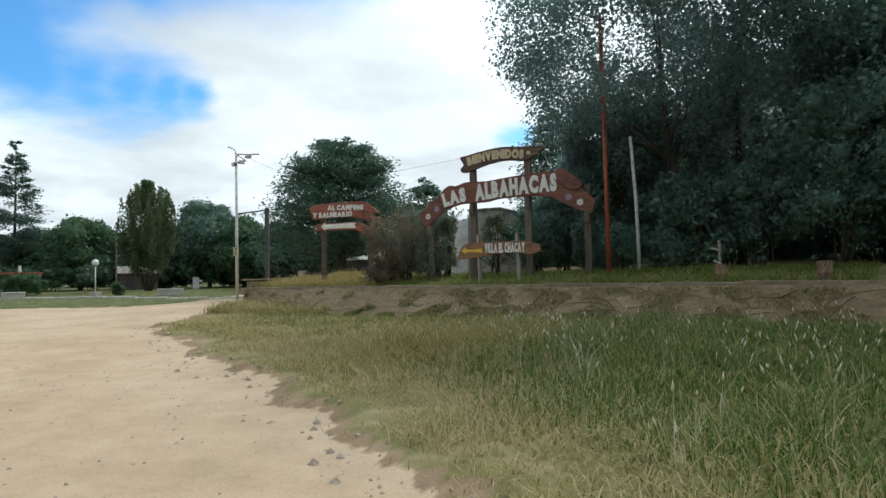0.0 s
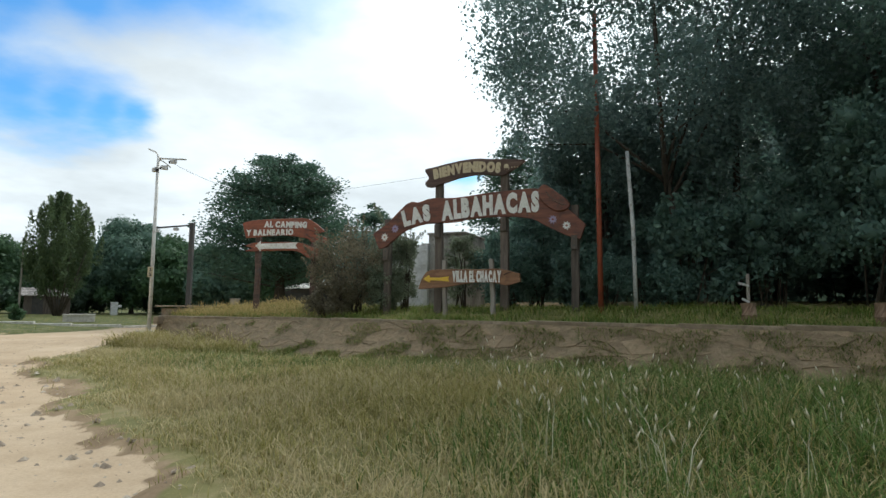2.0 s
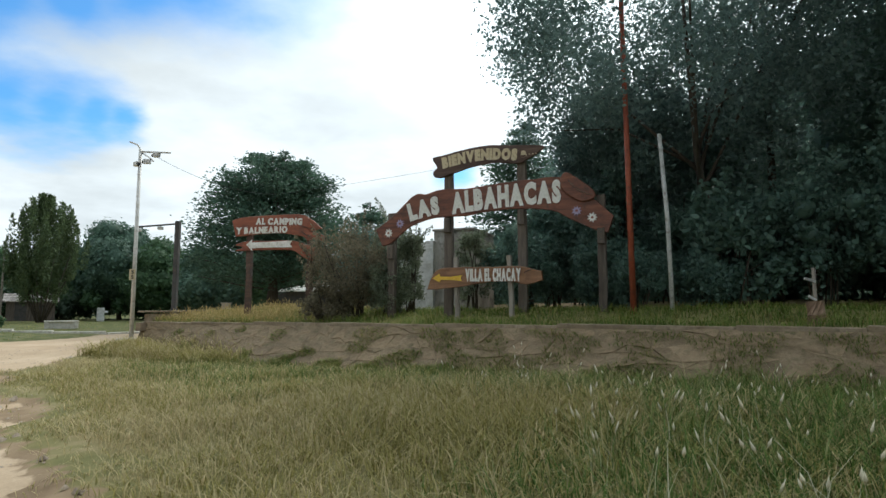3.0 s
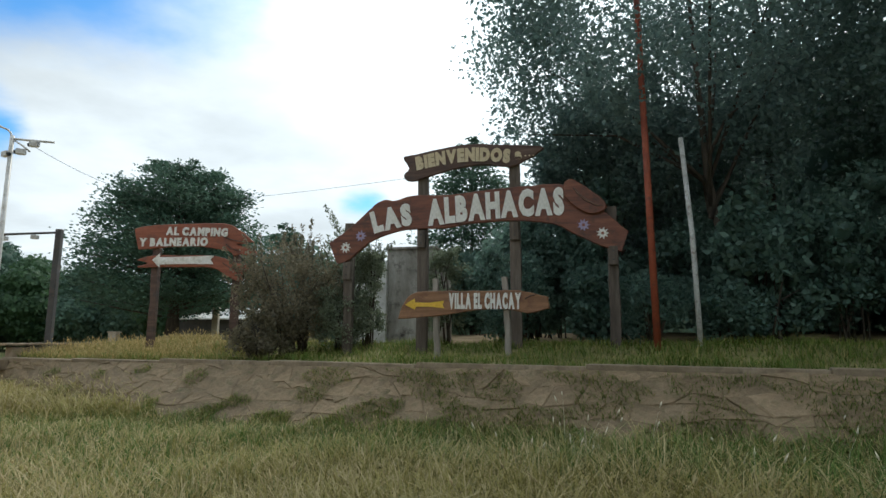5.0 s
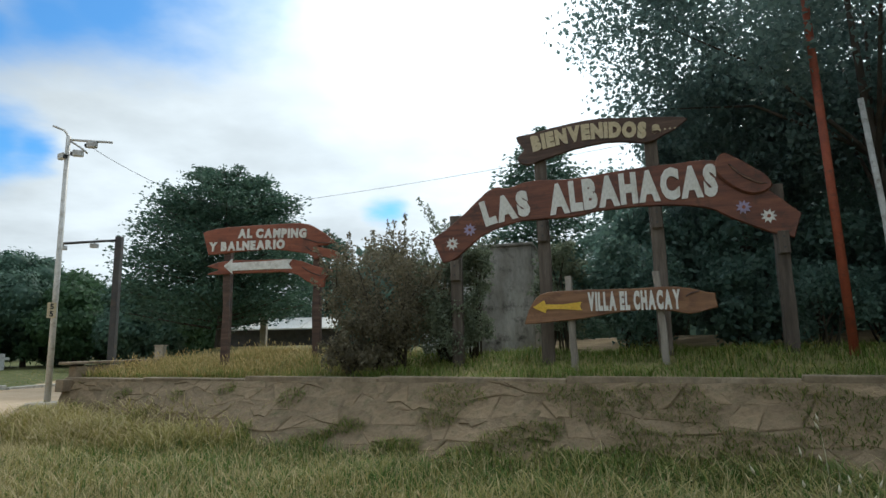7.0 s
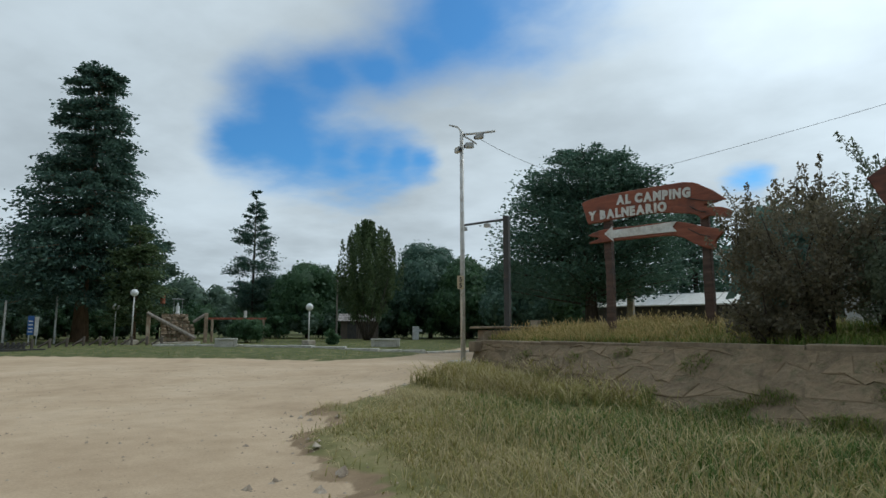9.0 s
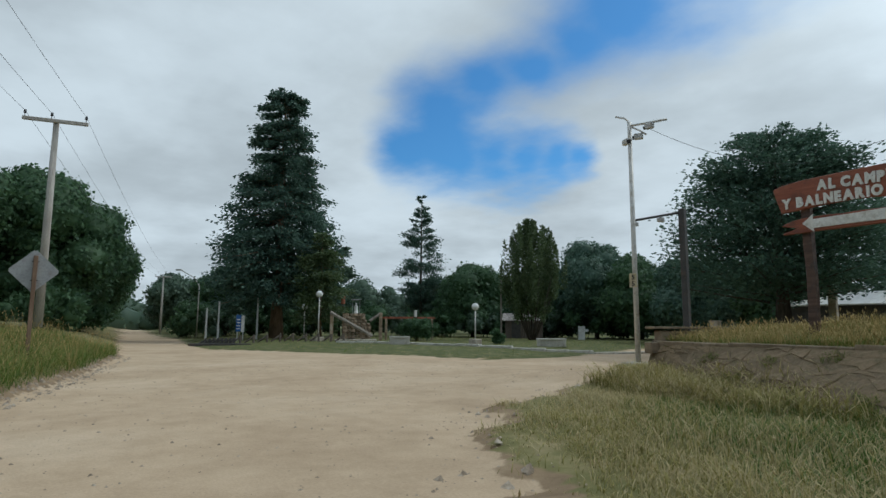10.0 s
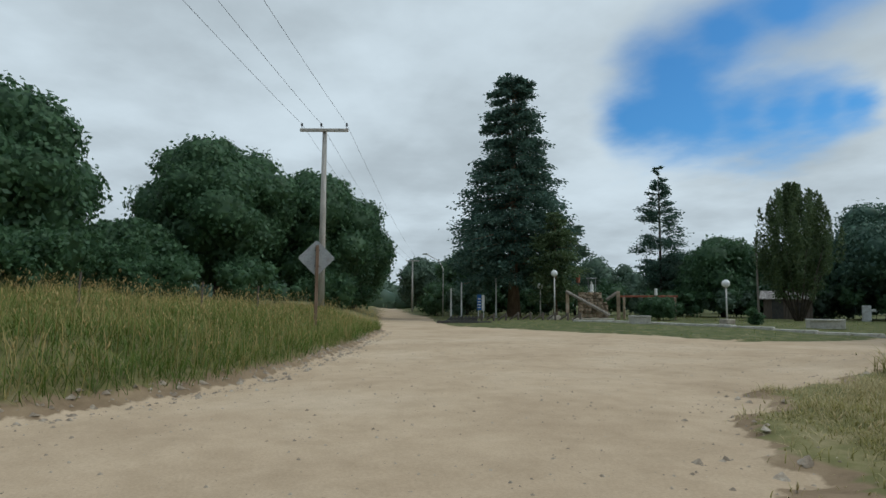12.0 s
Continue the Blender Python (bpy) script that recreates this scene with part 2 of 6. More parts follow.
CREAM_PAINT = surface("cream letter paint", [(0.5, 0.4, 0.24), (0.6, 0.5, 0.32), (0.66, 0.57, 0.4)], 3.0, 0.6, 0.25, dirt=(0.4, 0.3, 0.17))
YELLOW_PAINT = surface("yellow paint", [(0.62, 0.36, 0.03), (0.75, 0.47, 0.05), (0.8, 0.53, 0.09)], 3.0, 0.55, 0.25)
LILAC_PAINT = surface("lilac paint", [(0.3, 0.25, 0.38), (0.38, 0.33, 0.47)], 3.0, 0.6, 0.2)
RED_POLE = surface("rusty red paint", [(0.22, 0.045, 0.022), (0.31, 0.068, 0.03), (0.36, 0.095, 0.045)], 3.0, 0.65, 0.3, dirt=(0.15, 0.05, 0.03))
PALE_PAINT = surface("peeling pale paint", [(0.42, 0.41, 0.39), (0.55, 0.55, 0.53), (0.64, 0.64, 0.62)], 4.0, 0.75, 0.4, dirt=(0.24, 0.21, 0.18))
STEEL = surface("galvanised steel", [(0.5, 0.48, 0.44), (0.6, 0.58, 0.54), (0.66, 0.65, 0.62)], 3.0, 0.5, 0.15, metal=0.25, dirt=(0.38, 0.34, 0.28))
DARK_STEEL = surface("dark painted steel", [(0.035, 0.033, 0.032), (0.055, 0.052, 0.05), (0.08, 0.075, 0.07)], 3.0, 0.6, 0.2, dirt=(0.1, 0.07, 0.05))
GREY_METAL = surface("bare sign back metal", [(0.3, 0.31, 0.32), (0.37, 0.38, 0.39), (0.42, 0.43, 0.44)], 2.0, 0.5, 0.1, metal=0.3, dirt=(0.26, 0.25, 0.24))
BLACK = surface("black plastic", [(0.015, 0.015, 0.016), (0.03, 0.03, 0.032)], 5.0, 0.5, 0.1)
BLUE_PAINT = surface("blue sign paint", [(0.02, 0.09, 0.3), (0.03, 0.13, 0.38)], 3.0, 0.5, 0.1)
TERRACOTTA = surface("clay red", [(0.26, 0.07, 0.04), (0.35, 0.11, 0.06), (0.4, 0.15, 0.09)], 3.0, 0.85, 0.4, vary=0.15)
PLAZA_STONE = surface("plaza stone", [(0.2, 0.145, 0.095), (0.3, 0.225, 0.15), (0.44, 0.36, 0.27)], 2.5, 0.9, 0.6, vary=0.35)
ROOF_MIX = surface("mottled roof sheets", [(0.12, 0.1, 0.09), (0.25, 0.22, 0.2), (0.62, 0.58, 0.53)], 5.0, 0.8, 0.3)
ROAD_STONE = surface("road pebbles", [(0.16, 0.12, 0.085), (0.3, 0.235, 0.17), (0.5, 0.43, 0.34)], 9.0, 0.9, 0.4)
PALE_POLE = surface("bleached pole wood", [(0.3, 0.275, 0.24), (0.42, 0.39, 0.35), (0.5, 0.47, 0.43)], 2.5, 0.9, 0.5, stretch=(4, 4, 0.5))
PALE_CONCRETE = surface("pale concrete", [(0.42, 0.4, 0.35), (0.55, 0.52, 0.46), (0.64, 0.61, 0.55)], 1.6, 0.9, 0.5, vary=0.08, dirt=(0.3, 0.27, 0.22))
RUSTY = surface("weathered brown post", [(0.14, 0.085, 0.055), (0.21, 0.135, 0.09), (0.28, 0.19, 0.13)], 2.5, 0.85, 0.4, stretch=(4, 4, 0.6))
BARK = surface("dark bark", [(0.045, 0.036, 0.028), (0.075, 0.06, 0.047), (0.12, 0.098, 0.078)], 3.0, 0.95, 0.9, stretch=(3, 3, 0.6))
RED_BARK = surface("reddish bark", [(0.15, 0.095, 0.062), (0.25, 0.165, 0.11), (0.33, 0.23, 0.16)], 3.0, 0.95, 0.9, stretch=(3, 3, 0.6))
# forest and poplar greens are lifted and blued, carrying veiling haze in their colour
LEAF_FOREST = foliage("forest leaves", (0.07, 0.135, 0.112), (0.18, 0.28, 0.222), 0.45, 0.4)
LEAF_POPLAR = foliage("poplar leaves", (0.075, 0.125, 0.117), (0.2, 0.29, 0.26), 0.5, 0.36)
LEAF_CEDAR = foliage("cedar needles", (0.04, 0.088, 0.066), (0.12, 0.2, 0.135), 0.3)
LEAF_CONIFER = foliage("conifer needles", (0.04, 0.085, 0.07), (0.12, 0.195, 0.14), 0.3)
LEAF_CYPRESS = foliage("cypress sprays", (0.05, 0.085, 0.042), (0.14, 0.19, 0.08), 0.3)
LEAF_BROAD = foliage("broad leaves", (0.04, 0.088, 0.045), (0.1, 0.18, 0.08), 0.35)
# distance haze is put into these paler, greyer greens of the far trees
LEAF_FAR_HAZE = foliage("haze-paled far leaves", (0.06, 0.1, 0.072), (0.13, 0.195, 0.125), 0.3)
LEAF_RUST = foliage("bronzed shrub leaves", (0.085, 0.08, 0.052), (0.27, 0.235, 0.155), 0.4)
LEAF_SHRUB = foliage("shrub leaves", (0.085, 0.115, 0.068), (0.28, 0.32, 0.22), 0.4)
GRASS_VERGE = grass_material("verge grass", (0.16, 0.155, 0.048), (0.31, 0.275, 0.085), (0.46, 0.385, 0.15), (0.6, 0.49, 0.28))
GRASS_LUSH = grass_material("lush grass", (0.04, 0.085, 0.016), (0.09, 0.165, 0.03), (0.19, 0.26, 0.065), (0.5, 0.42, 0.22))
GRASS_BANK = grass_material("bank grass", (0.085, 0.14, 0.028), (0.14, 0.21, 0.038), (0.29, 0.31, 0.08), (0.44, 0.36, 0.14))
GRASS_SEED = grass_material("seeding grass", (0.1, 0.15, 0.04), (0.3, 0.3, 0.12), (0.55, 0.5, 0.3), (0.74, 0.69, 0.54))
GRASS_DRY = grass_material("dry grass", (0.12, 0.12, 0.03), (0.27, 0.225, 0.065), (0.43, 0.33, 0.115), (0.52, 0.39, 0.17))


# ---- building blocks ----
def thing(name, place, turn=0.0, label="", category="", group=""):
    ob = new(name)
    ob.empty_display_size = 0.2
    ob.matrix_basis = pose(*place, 0, 0, turn)
    return tagged(ob, label, category, group)


def part(name, bm, material, parent=None, label="", smooth=False):
    me = bpy.data.meshes.new(name)
    bmesh.ops.recalc_face_normals(bm, faces=bm.faces)
    bm.to_mesh(me)
    bm.free()
    me.materials.append(material)
    if smooth:
        me.shade_smooth()
    ob = new(name, me)
    ob.parent = parent
    return tagged(ob, label)


def mesh_of(name, verts, faces, material, parent=None):
    """One mesh from arrays: verts (n,3), faces (m,k)."""
    verts, faces = np.asarray(verts, np.float32), np.asarray(faces, np.int32)
    me = bpy.data.meshes.new(name)
    me.vertices.add(len(verts))
    me.vertices.foreach_set("co", verts.ravel())
    k = faces.shape[1]
    me.loops.add(faces.size)
    me.loops.foreach_set("vertex_index", faces.ravel())
    me.polygons.add(len(faces))
    me.polygons.foreach_set("loop_start", np.arange(0, faces.size, k, dtype=np.int32))
    me.update(calc_edges=True)
    me.validate()
    me.materials.append(material)
    ob = new(name, me)
    ob.parent = parent
    return ob


def box(bm, c, s, bevel=0.0, m=None):
    r = bmesh.ops.create_cube(bm, size=1.0, matrix=Matrix.Translation(c) @ (m or Matrix()) @ Matrix.Diagonal((*s, 1)))
    if bevel:
        edges = list({e for v in r["verts"] for e in v.link_edges})
        bmesh.ops.bevel(bm, geom=edges, offset=bevel, segments=1, affect="EDGES")
    return bm


def tube(bm, path, radii, seg=8):
    """A tapered tube along a path, closed at both ends."""
    path = [Vector(p) for p in path]
    rings = []
    for i, p in enumerate(path):
        d = (path[min(i + 1, len(path) - 1)] - path[max(i - 1, 0)]).normalized()
        q = d.to_track_quat("Z", "Y")
        r = radii[i] if hasattr(radii, "__len__") else radii
        rings.append([bm.verts.new(p + q @ Vector((r * math.cos(2 * math.pi * k / seg), r * math.sin(2 * math.pi * k / seg), 0))) for k in range(seg)])
    for a, b in zip(rings, rings[1:]):
        for k in range(seg):
            bm.faces.new((a[k], a[(k + 1) % seg], b[(k + 1) % seg], b[k]))
    bm.faces.new(rings[0][::-1])
    bm.faces.new(rings[-1])
    return bm


def ball(bm, c, r, seg=12, squash=1.0):
    bmesh.ops.create_uvsphere(bm, u_segments=seg, v_segments=max(6, seg // 2), radius=r, matrix=Matrix.Translation(c) @ Matrix.Diagonal((1, 1, squash, 1)))
    return bm


def board(bm, outline, y0, y1, bevel=0.015):
    """A board with the given outline in x and z, from y0 to y1, its edges eased."""
    front = [bm.verts.new((x, y0, z)) for x, z in outline]
    f = bm.faces.new(front)
    ext = bmesh.ops.extrude_face_region(bm, geom=[f])
    bmesh.ops.translate(bm, vec=(0, y1 - y0, 0), verts=[v for v in ext["geom"] if isinstance(v, bmesh.types.BMVert)])
    if bevel:
        bmesh.ops.bevel(bm, geom=[e for e in bm.edges if abs(e.verts[0].co.y - e.verts[1].co.y) < 1e-5], offset=bevel, segments=1, affect="EDGES")
    return bm


def smooth_outline(points, steps=4, wobble=0.006, seed=1, sharp=()):
    """A hand-sawn outline: a closed curve through the points with a little unevenness; those named in sharp stay square corners."""
    rng = random.Random(seed)
    n, out = len(points), []
    for i in range(n):
        p0, p1, p2, p3 = (Vector(points[(i + k - 1) % n]) for k in range(4))
        p0, p3 = p1 if i in sharp else p0, p2 if (i + 1) % n in sharp else p3
        for s in range(steps):
            t = s / steps
            q = 0.5 * (2 * p1 + (p2 - p0) * t + (2 * p0 - 5 * p1 + 4 * p2 - p3) * t * t + (3 * p1 - p0 - 3 * p2 + p3) * t ** 3)
            out.append((q.x + rng.uniform(-wobble, wobble), q.y + rng.uniform(-wobble, wobble)))
    return out


def letter(parent, ch, x, y, z, high, tilt, material, wide=1.0, bold=0.012, thick=0.02):
    """One raised letter on a board, centred at x, z, facing -y."""
    cu = bpy.data.curves.new("letter", "FONT")
    cu.body, cu.size, cu.align_x, cu.align_y = ch, high * 1.37, "CENTER", "CENTER"
    cu.extrude, cu.offset, cu.resolution_u = thick, bold, 3
    tmp = bpy.data.objects.new("letter", cu)
    scene.collection.objects.link(tmp)
    me = bpy.data.meshes.new_from_object(tmp.evaluated_get(bpy.context.evaluated_depsgraph_get()))
    bpy.data.objects.remove(tmp)
    bpy.data.curves.remove(cu)
    co = np.empty(len(me.vertices) * 3, np.float32)
    me.vertices.foreach_get("co", co)
    co = co.reshape(-1, 3)
    co[:, :2] -= (co[:, :2].min(0) + co[:, :2].max(0)) / 2
    me.vertices.foreach_set("co", co.ravel())
    me.materials.clear()
    me.materials.append(material)
    ob = new("letter", me)
    ob.parent = parent
    ob.matrix_basis = pose(x, y, z) @ Matrix.Rotation(radians(-tilt), 4, "Y") @ pose(0, 0, 0, 90) @ Matrix.Diagonal((wide, 1, 1, 1))
    return ob


def word(parent, text, x0, x1, z_of, high, tilt_of, material, gap=0.14, bold=0.012, y=-0.03, thick=0.02):
    """Letters set side by side between x0 and x1, narrowed or widened alike to fill the line."""
    made = [None if ch == " " else letter(parent, ch, 0, y, 0, high, 0, material, 1.0, bold, thick) for ch in text]
    widths = [0.3 * high if o is None else max(v.co.x for v in o.data.vertices) * 2 for o in made]
    gaps = gap * high * (len(text) - 1)
    fit_wide = (x1 - x0 - gaps) / sum(widths)
    x = x0
    for o, w in zip(made, widths):
        w *= fit_wide
        if o:
            c = x + w / 2
            o.matrix_basis = pose(c, y, z_of(c)) @ Matrix.Rotation(radians(-tilt_of(c)), 4, "Y") @ pose(0, 0, 0, 90) @ Matrix.Diagonal((fit_wide, 1, 1, 1))
        x += w + gap * high


# ---- the lie of the land ----
VERGE_EDGE = [(9, -22), (5.2, -10), (3.2, -3), (1.75, 1.5), (0.34, 4.28), (-0.8, 5.65), (-2.84, 7.84), (-5.1, 9.8), (-7.2, 12.4), (-8.8, 13.5), (-10.5, 15.5), (-11.2, 18), (-11.1, 20.2), (-12.2, 21.6), (-13.2, 26), (-16.6, 33), (-18.6, 40), (-18.8, 48), (-13, 74)]
PLAZA_EDGE = [(-19, 76), (-24.5, 50), (-23.8, 42), (-21.6, 36), (-20.2, 31), (-20.9, 26.4), (-25.3, 25.2), (-31.6, 23), (-36.5, 20.8), (-41, 21.4), (-56, 25.8), (-80, 30.4), (-150, 48)]
BANK_EDGE = [(-150, 43.5), (-80, 26.6), (-45, 18.3), (-29.6, 14.8), (-22.4, 12.2), (-17.1, 10.1), (-14.3, 8.75), (-12.7, 7.6), (-11.6, 6.5), (-9.4, 3.1), (-7.5, -2), (-5.5, -10), (-2, -22)]
CORNER, ALONG, BACK = np.array((-11.0, 21.38)), np.array((0.8846, -0.4664)), np.array((0.4664, 0.8846))
WALL_LONG, FOOT = 27.0, -0.14


def smoothstep(a, b, x):
    t = np.clip((x - a) / (b - a), 0, 1)
    return t * t * (3 - 2 * t)


def to_line(x, y, line):
    """Distance to a polyline."""
    best = np.full(np.shape(x), 1e9)
    for (ax, ay), (bx, by) in zip(line, line[1:]):
        dx, dy = bx - ax, by - ay
        t = np.clip(((x - ax) * dx + (y - ay) * dy) / (dx * dx + dy * dy), 0, 1)
        best = np.minimum(best, np.hypot(x - ax - t * dx, y - ay - t * dy))
    return best


def in_road(x, y):
    poly = VERGE_EDGE + PLAZA_EDGE + BANK_EDGE
    inside = np.zeros(np.shape(x), bool)
    for (ax, ay), (bx, by) in zip(poly, poly[1:] + poly[:1]):
        if ay != by:
            inside ^= ((ay > y) != (by > y)) & (x < (bx - ax) * (y - ay) / (by - ay) + ax)
    return inside


def wave(x, y, f, seed=0.0):
    """Gentle unevenness, about -1 to 1."""
    return (np.sin(x * f + 1.3 * np.sin(y * f * 0.7 + seed)) + np.sin(y * f * 1.13 + 1.7 * np.sin(x * f * 0.6 + 2 + seed))) * 0.5


def wall_top(u):
    """The coping rises gently along the wall."""
    return 0.615 + 0.0105 * np.clip(u, 0, 22)


def foot_out(u):
    """How far the battered wall's foot stands in front of its top."""
    return 0.3 + 0.85 * smoothstep(0.3, 4.0, u)


def land(x, y):
    """Height of the ground and its zones: road, lawn, bare earth."""
    x, y = np.asarray(x, float), np.asarray(y, float)
    dv, dp, db = to_line(x, y, VERGE_EDGE), to_line(x, y, PLAZA_EDGE), to_line(x, y, BANK_EDGE)
    jag = (0.22 * wave(x, y, 2.1) + 0.12 * wave(x, y, 5.3, 1.0)) * np.where(db < dv, 0.1, 1.0)
    road = in_road(x, y)
    near = np.minimum(np.minimum(dv, dp), db)
    out = np.where(road, -near, near) + jag * np.exp(-((near / 1.2) ** 2))
    zr = -0.4 + 0.018 * wave(x, y, 0.9) + 0.008 * wave(x, y, 3.1, 2) + 0.42 * np.exp(-((x + 11.4) ** 2 + (y - 22.0) ** 2) / 8.0)
    o = np.maximum(out, 0)
    u = (x - CORNER[0]) * ALONG[0] + (y - CORNER[1]) * ALONG[1]
    s = (x - CORNER[0]) * BACK[0] + (y - CORNER[1]) * BACK[1]
    # verge, battered wall, terrace
    verge = zr + 0.1 * smoothstep(-0.05, 0.25, out) + (FOOT - 0.06 - zr - 0.1) * smoothstep(0.2, 4.0, o) + 0.035 * wave(x, y, 2.7) * smoothstep(0, 1, o)
    b = foot_out(u)
    batter = FOOT - 0.19 + (wall_top(u) - FOOT) * np.clip((s + b) / b, 0, 1) - 0.1 * np.sin(np.pi * np.clip((s + b) / b, 0, 1))
    terrace = wall_top(u) - 0.04 + 0.3 * smoothstep(0.2, 2.6, s) + 0.3 * smoothstep(3, 14, s) + 0.04 * wave(x, y, 1.7)
    zt = np.where(s < -b, verge, np.where(s < 0.0, np.maximum(batter, verge * 0 + FOOT - 0.19), terrace))
    end = np.where(s < 3.2, smoothstep(0.05, 0.25, u), np.maximum(smoothstep(-1.2, 1.5, u), smoothstep(0.2, 4.0, o) * smoothstep(7, 13, s)))
    right = np.where(s < -b, verge, zr * (1 - end) + zt * end)
    right = np.where((u < 0.05) & (s < 3.2), np.where(s < -0.1, verge, zr + 0.05), right)
    bank = zr + 0.24 * smoothstep(-0.1, 0.5, out) + 0.53 * smoothstep(0.4, 2.6, o) + 0.75 * smoothstep(2, 13, o) + 0.05 * wave(x, y, 1.3)
    plaza = zr + 0.08 * smoothstep(0, 0.5, out) + 0.2 * smoothstep(0.5, 6, o) + 0.01 * wave(x, y, 2)
    side = np.argmin(np.stack([dv, dp, db]), 0)
    z = np.where(out < 0, zr, np.choose(side, [right, plaza, bank]))
    lawn = np.where((out > 0) & (side == 1), 1.0, 0.0)
    bare = np.where((side == 2) & (out < 0.3), 1.0, 0.0) + np.where((side == 0) & (out < 0.25 + 0.2 * wave(x, y, 3.3)) & (s < -b), 1.0, 0.0)
    bare = np.maximum(bare, np.where((side == 0) & (s > 5) & (u > 6), 0.6, 0.0))
    return z, smoothstep(0.14, -0.14, out), lawn, np.clip(bare, 0, 1), out, side, u, s


def build_ground():
    def spread(lo, hi, step, far):
        core = np.arange(lo, hi + 1e-6, step)
        d, grow = [], step
        pos = 0.0
        while pos < far:
            grow = min(grow * 1.09, 200)
            pos += grow
            d.append(pos)
        d = np.array(d)
        return np.concatenate([lo - d[::-1], core, hi + d])
    xs, ys = spread(-23, 7, 0.2, 1800), spread(-1, 23, 0.2, 1800)
    X, Y = np.meshgrid(xs, ys)
    z, road, lawn, bare, out, side, u, s = land(X, Y)
    nx, ny = len(xs), len(ys)
    idx = np.arange(nx * ny).reshape(ny, nx)
    faces = np.stack([idx[:-1, :-1], idx[:-1, 1:], idx[1:, 1:], idx[1:, :-1]], -1).reshape(-1, 4)
    ob = mesh_of("ground", np.stack([X, Y, z], -1).reshape(-1, 3), faces, GROUND)
    a = ob.data.color_attributes.new("zone", "FLOAT_COLOR", "POINT")
    a.data.foreach_set("color", np.stack([road, lawn, bare, np.ones_like(z)], -1).astype(np.float32).ravel())
    ob.data.shade_smooth()
    tagged(ob, "pale sandy road with grassy verges and lawn", "ground", kind="structure")


build_ground()


def ground_at(x, y):
    return float(land(np.array([x]), np.array([y]))[0][0])


# ---- plants ----
def leaf_cloud(name, P, size, material, parent, rng, long=1.9, flat=0.0, label="", axis=None, out=None):
    """Small pointed leaves at the points P, each turned its own way."""
    n = len(P)
    a = rng.normal(size=(n, 3))
    a[:, 2] *= 1 - flat
    a[:, 2] -= 0.25
    if axis is not None:
        a = a * 0.55 + axis
    if out is not None:
        a = np.cross(out, rng.normal(size=(n, 3))) + 0.3 * out - np.array((0, 0, 0.35)) + 0.3 * a
    a /= np.linalg.norm(a, axis=1, keepdims=True)
    b = np.cross(a, rng.normal(size=(n, 3)) if out is None else out + 0.5 * rng.normal(size=(n, 3)))
    b /= np.linalg.norm(b, axis=1, keepdims=True) + 1e-9
    L = (size * rng.uniform(0.65, 1.35, n))[:, None]
    W = L / long * 0.5
    mid = P + a * L * 0.45
    c = np.cross(a, b) * L * 0.12
    V = np.stack([P, mid + b * W + c, P + a * L, mid - b * W + c], 1).reshape(-1, 3)
    F = np.arange(4 * n).reshape(n, 4)
    ob = mesh_of(name, V, F, material, parent)
    t = ob.data.attributes.new("tint", "FLOAT", "POINT")
    t.data.foreach_set("value", np.repeat(np.clip(rng.beta(1.7, 1.7, n), 0, 1), 4).astype(np.float32))
    return tagged(ob, label)


def blobs_points(n, centers, radii, rng, inner=0.55, rough=0.1):
    k = rng.choice(len(centers), n, p=radii[:, 0] ** 2 / (radii[:, 0] ** 2).sum())
    d = rng.normal(size=(n, 3))
    d /= np.linalg.norm(d, axis=1, keepdims=True)
    r = rng.uniform(inner, 1.0, n) ** 0.6
    wob = 1 + 0.14 * np.sin(d[:, 0] * 7 + k) * np.sin(d[:, 1] * 6 + 2 * k) + rough * rng.normal(size=n)
    return centers[k] + d * radii[k] * (r * wob)[:, None]


def shell_points(n, centers, radii, rng):
    """Points on the outer skin of a heap of leaf clumps, and the way out there."""
    k = rng.choice(len(centers), n * 3, p=radii[:, 0] ** 2 / (radii[:, 0] ** 2).sum())
    d = rng.normal(size=(n * 3, 3))
    d /= np.linalg.norm(d, axis=1, keepdims=True)
    wob = 0.96 + 0.1 * np.sin(d[:, 0] * 9 + k) * np.sin(d[:, 1] * 8 + 2 * k) + 0.11 * rng.normal(size=n * 3)
    P = centers[k] + d * radii[k] * wob[:, None]
    free = np.ones(len(P), bool)
    for i in range(len(centers)):
        free &= (k == i) | ((((P - centers[i]) / radii[i]) ** 2).sum(1) > 0.72)
    return P[free][:n], d[free][:n]


def ico_points(level):
    bm = bmesh.new()
    bmesh.ops.create_icosphere(bm, subdivisions=level, radius=1.0)
    bm.verts.ensure_lookup_table()
    v = np.array([tuple(p.co) for p in bm.verts])
    f = np.array([[p.index for p in q.verts] for q in bm.faces])
    bm.free()
    return v, f


ICO = {level: ico_points(level) for level in (2, 3)}


def inner_foliage(centers, radii, material, parent, seed, share=0.8, level=2):
    """The inside of a dense crown: ragged, crumpled masses of leaves within the clumps."""
    rg = np.random.default_rng(seed)
    v, f = ICO[level]
    n, k = len(centers), len(v)
    V = np.asarray(centers)[:, None] + v[None] * np.asarray(radii)[:, None] * (share * rg.uniform(0.74, 1.06, (n, k)))[..., None]
    F = f[None] + (np.arange(n) * k)[:, None, None]
    ob = mesh_of("inner_foliage", V.reshape(-1, 3), F.reshape(-1, 3), material, parent)
    t = ob.data.attributes.new("tint", "FLOAT", "POINT")
    t.data.foreach_set("value", rg.beta(1.7, 1.7, n * k).astype(np.float32))
    return ob


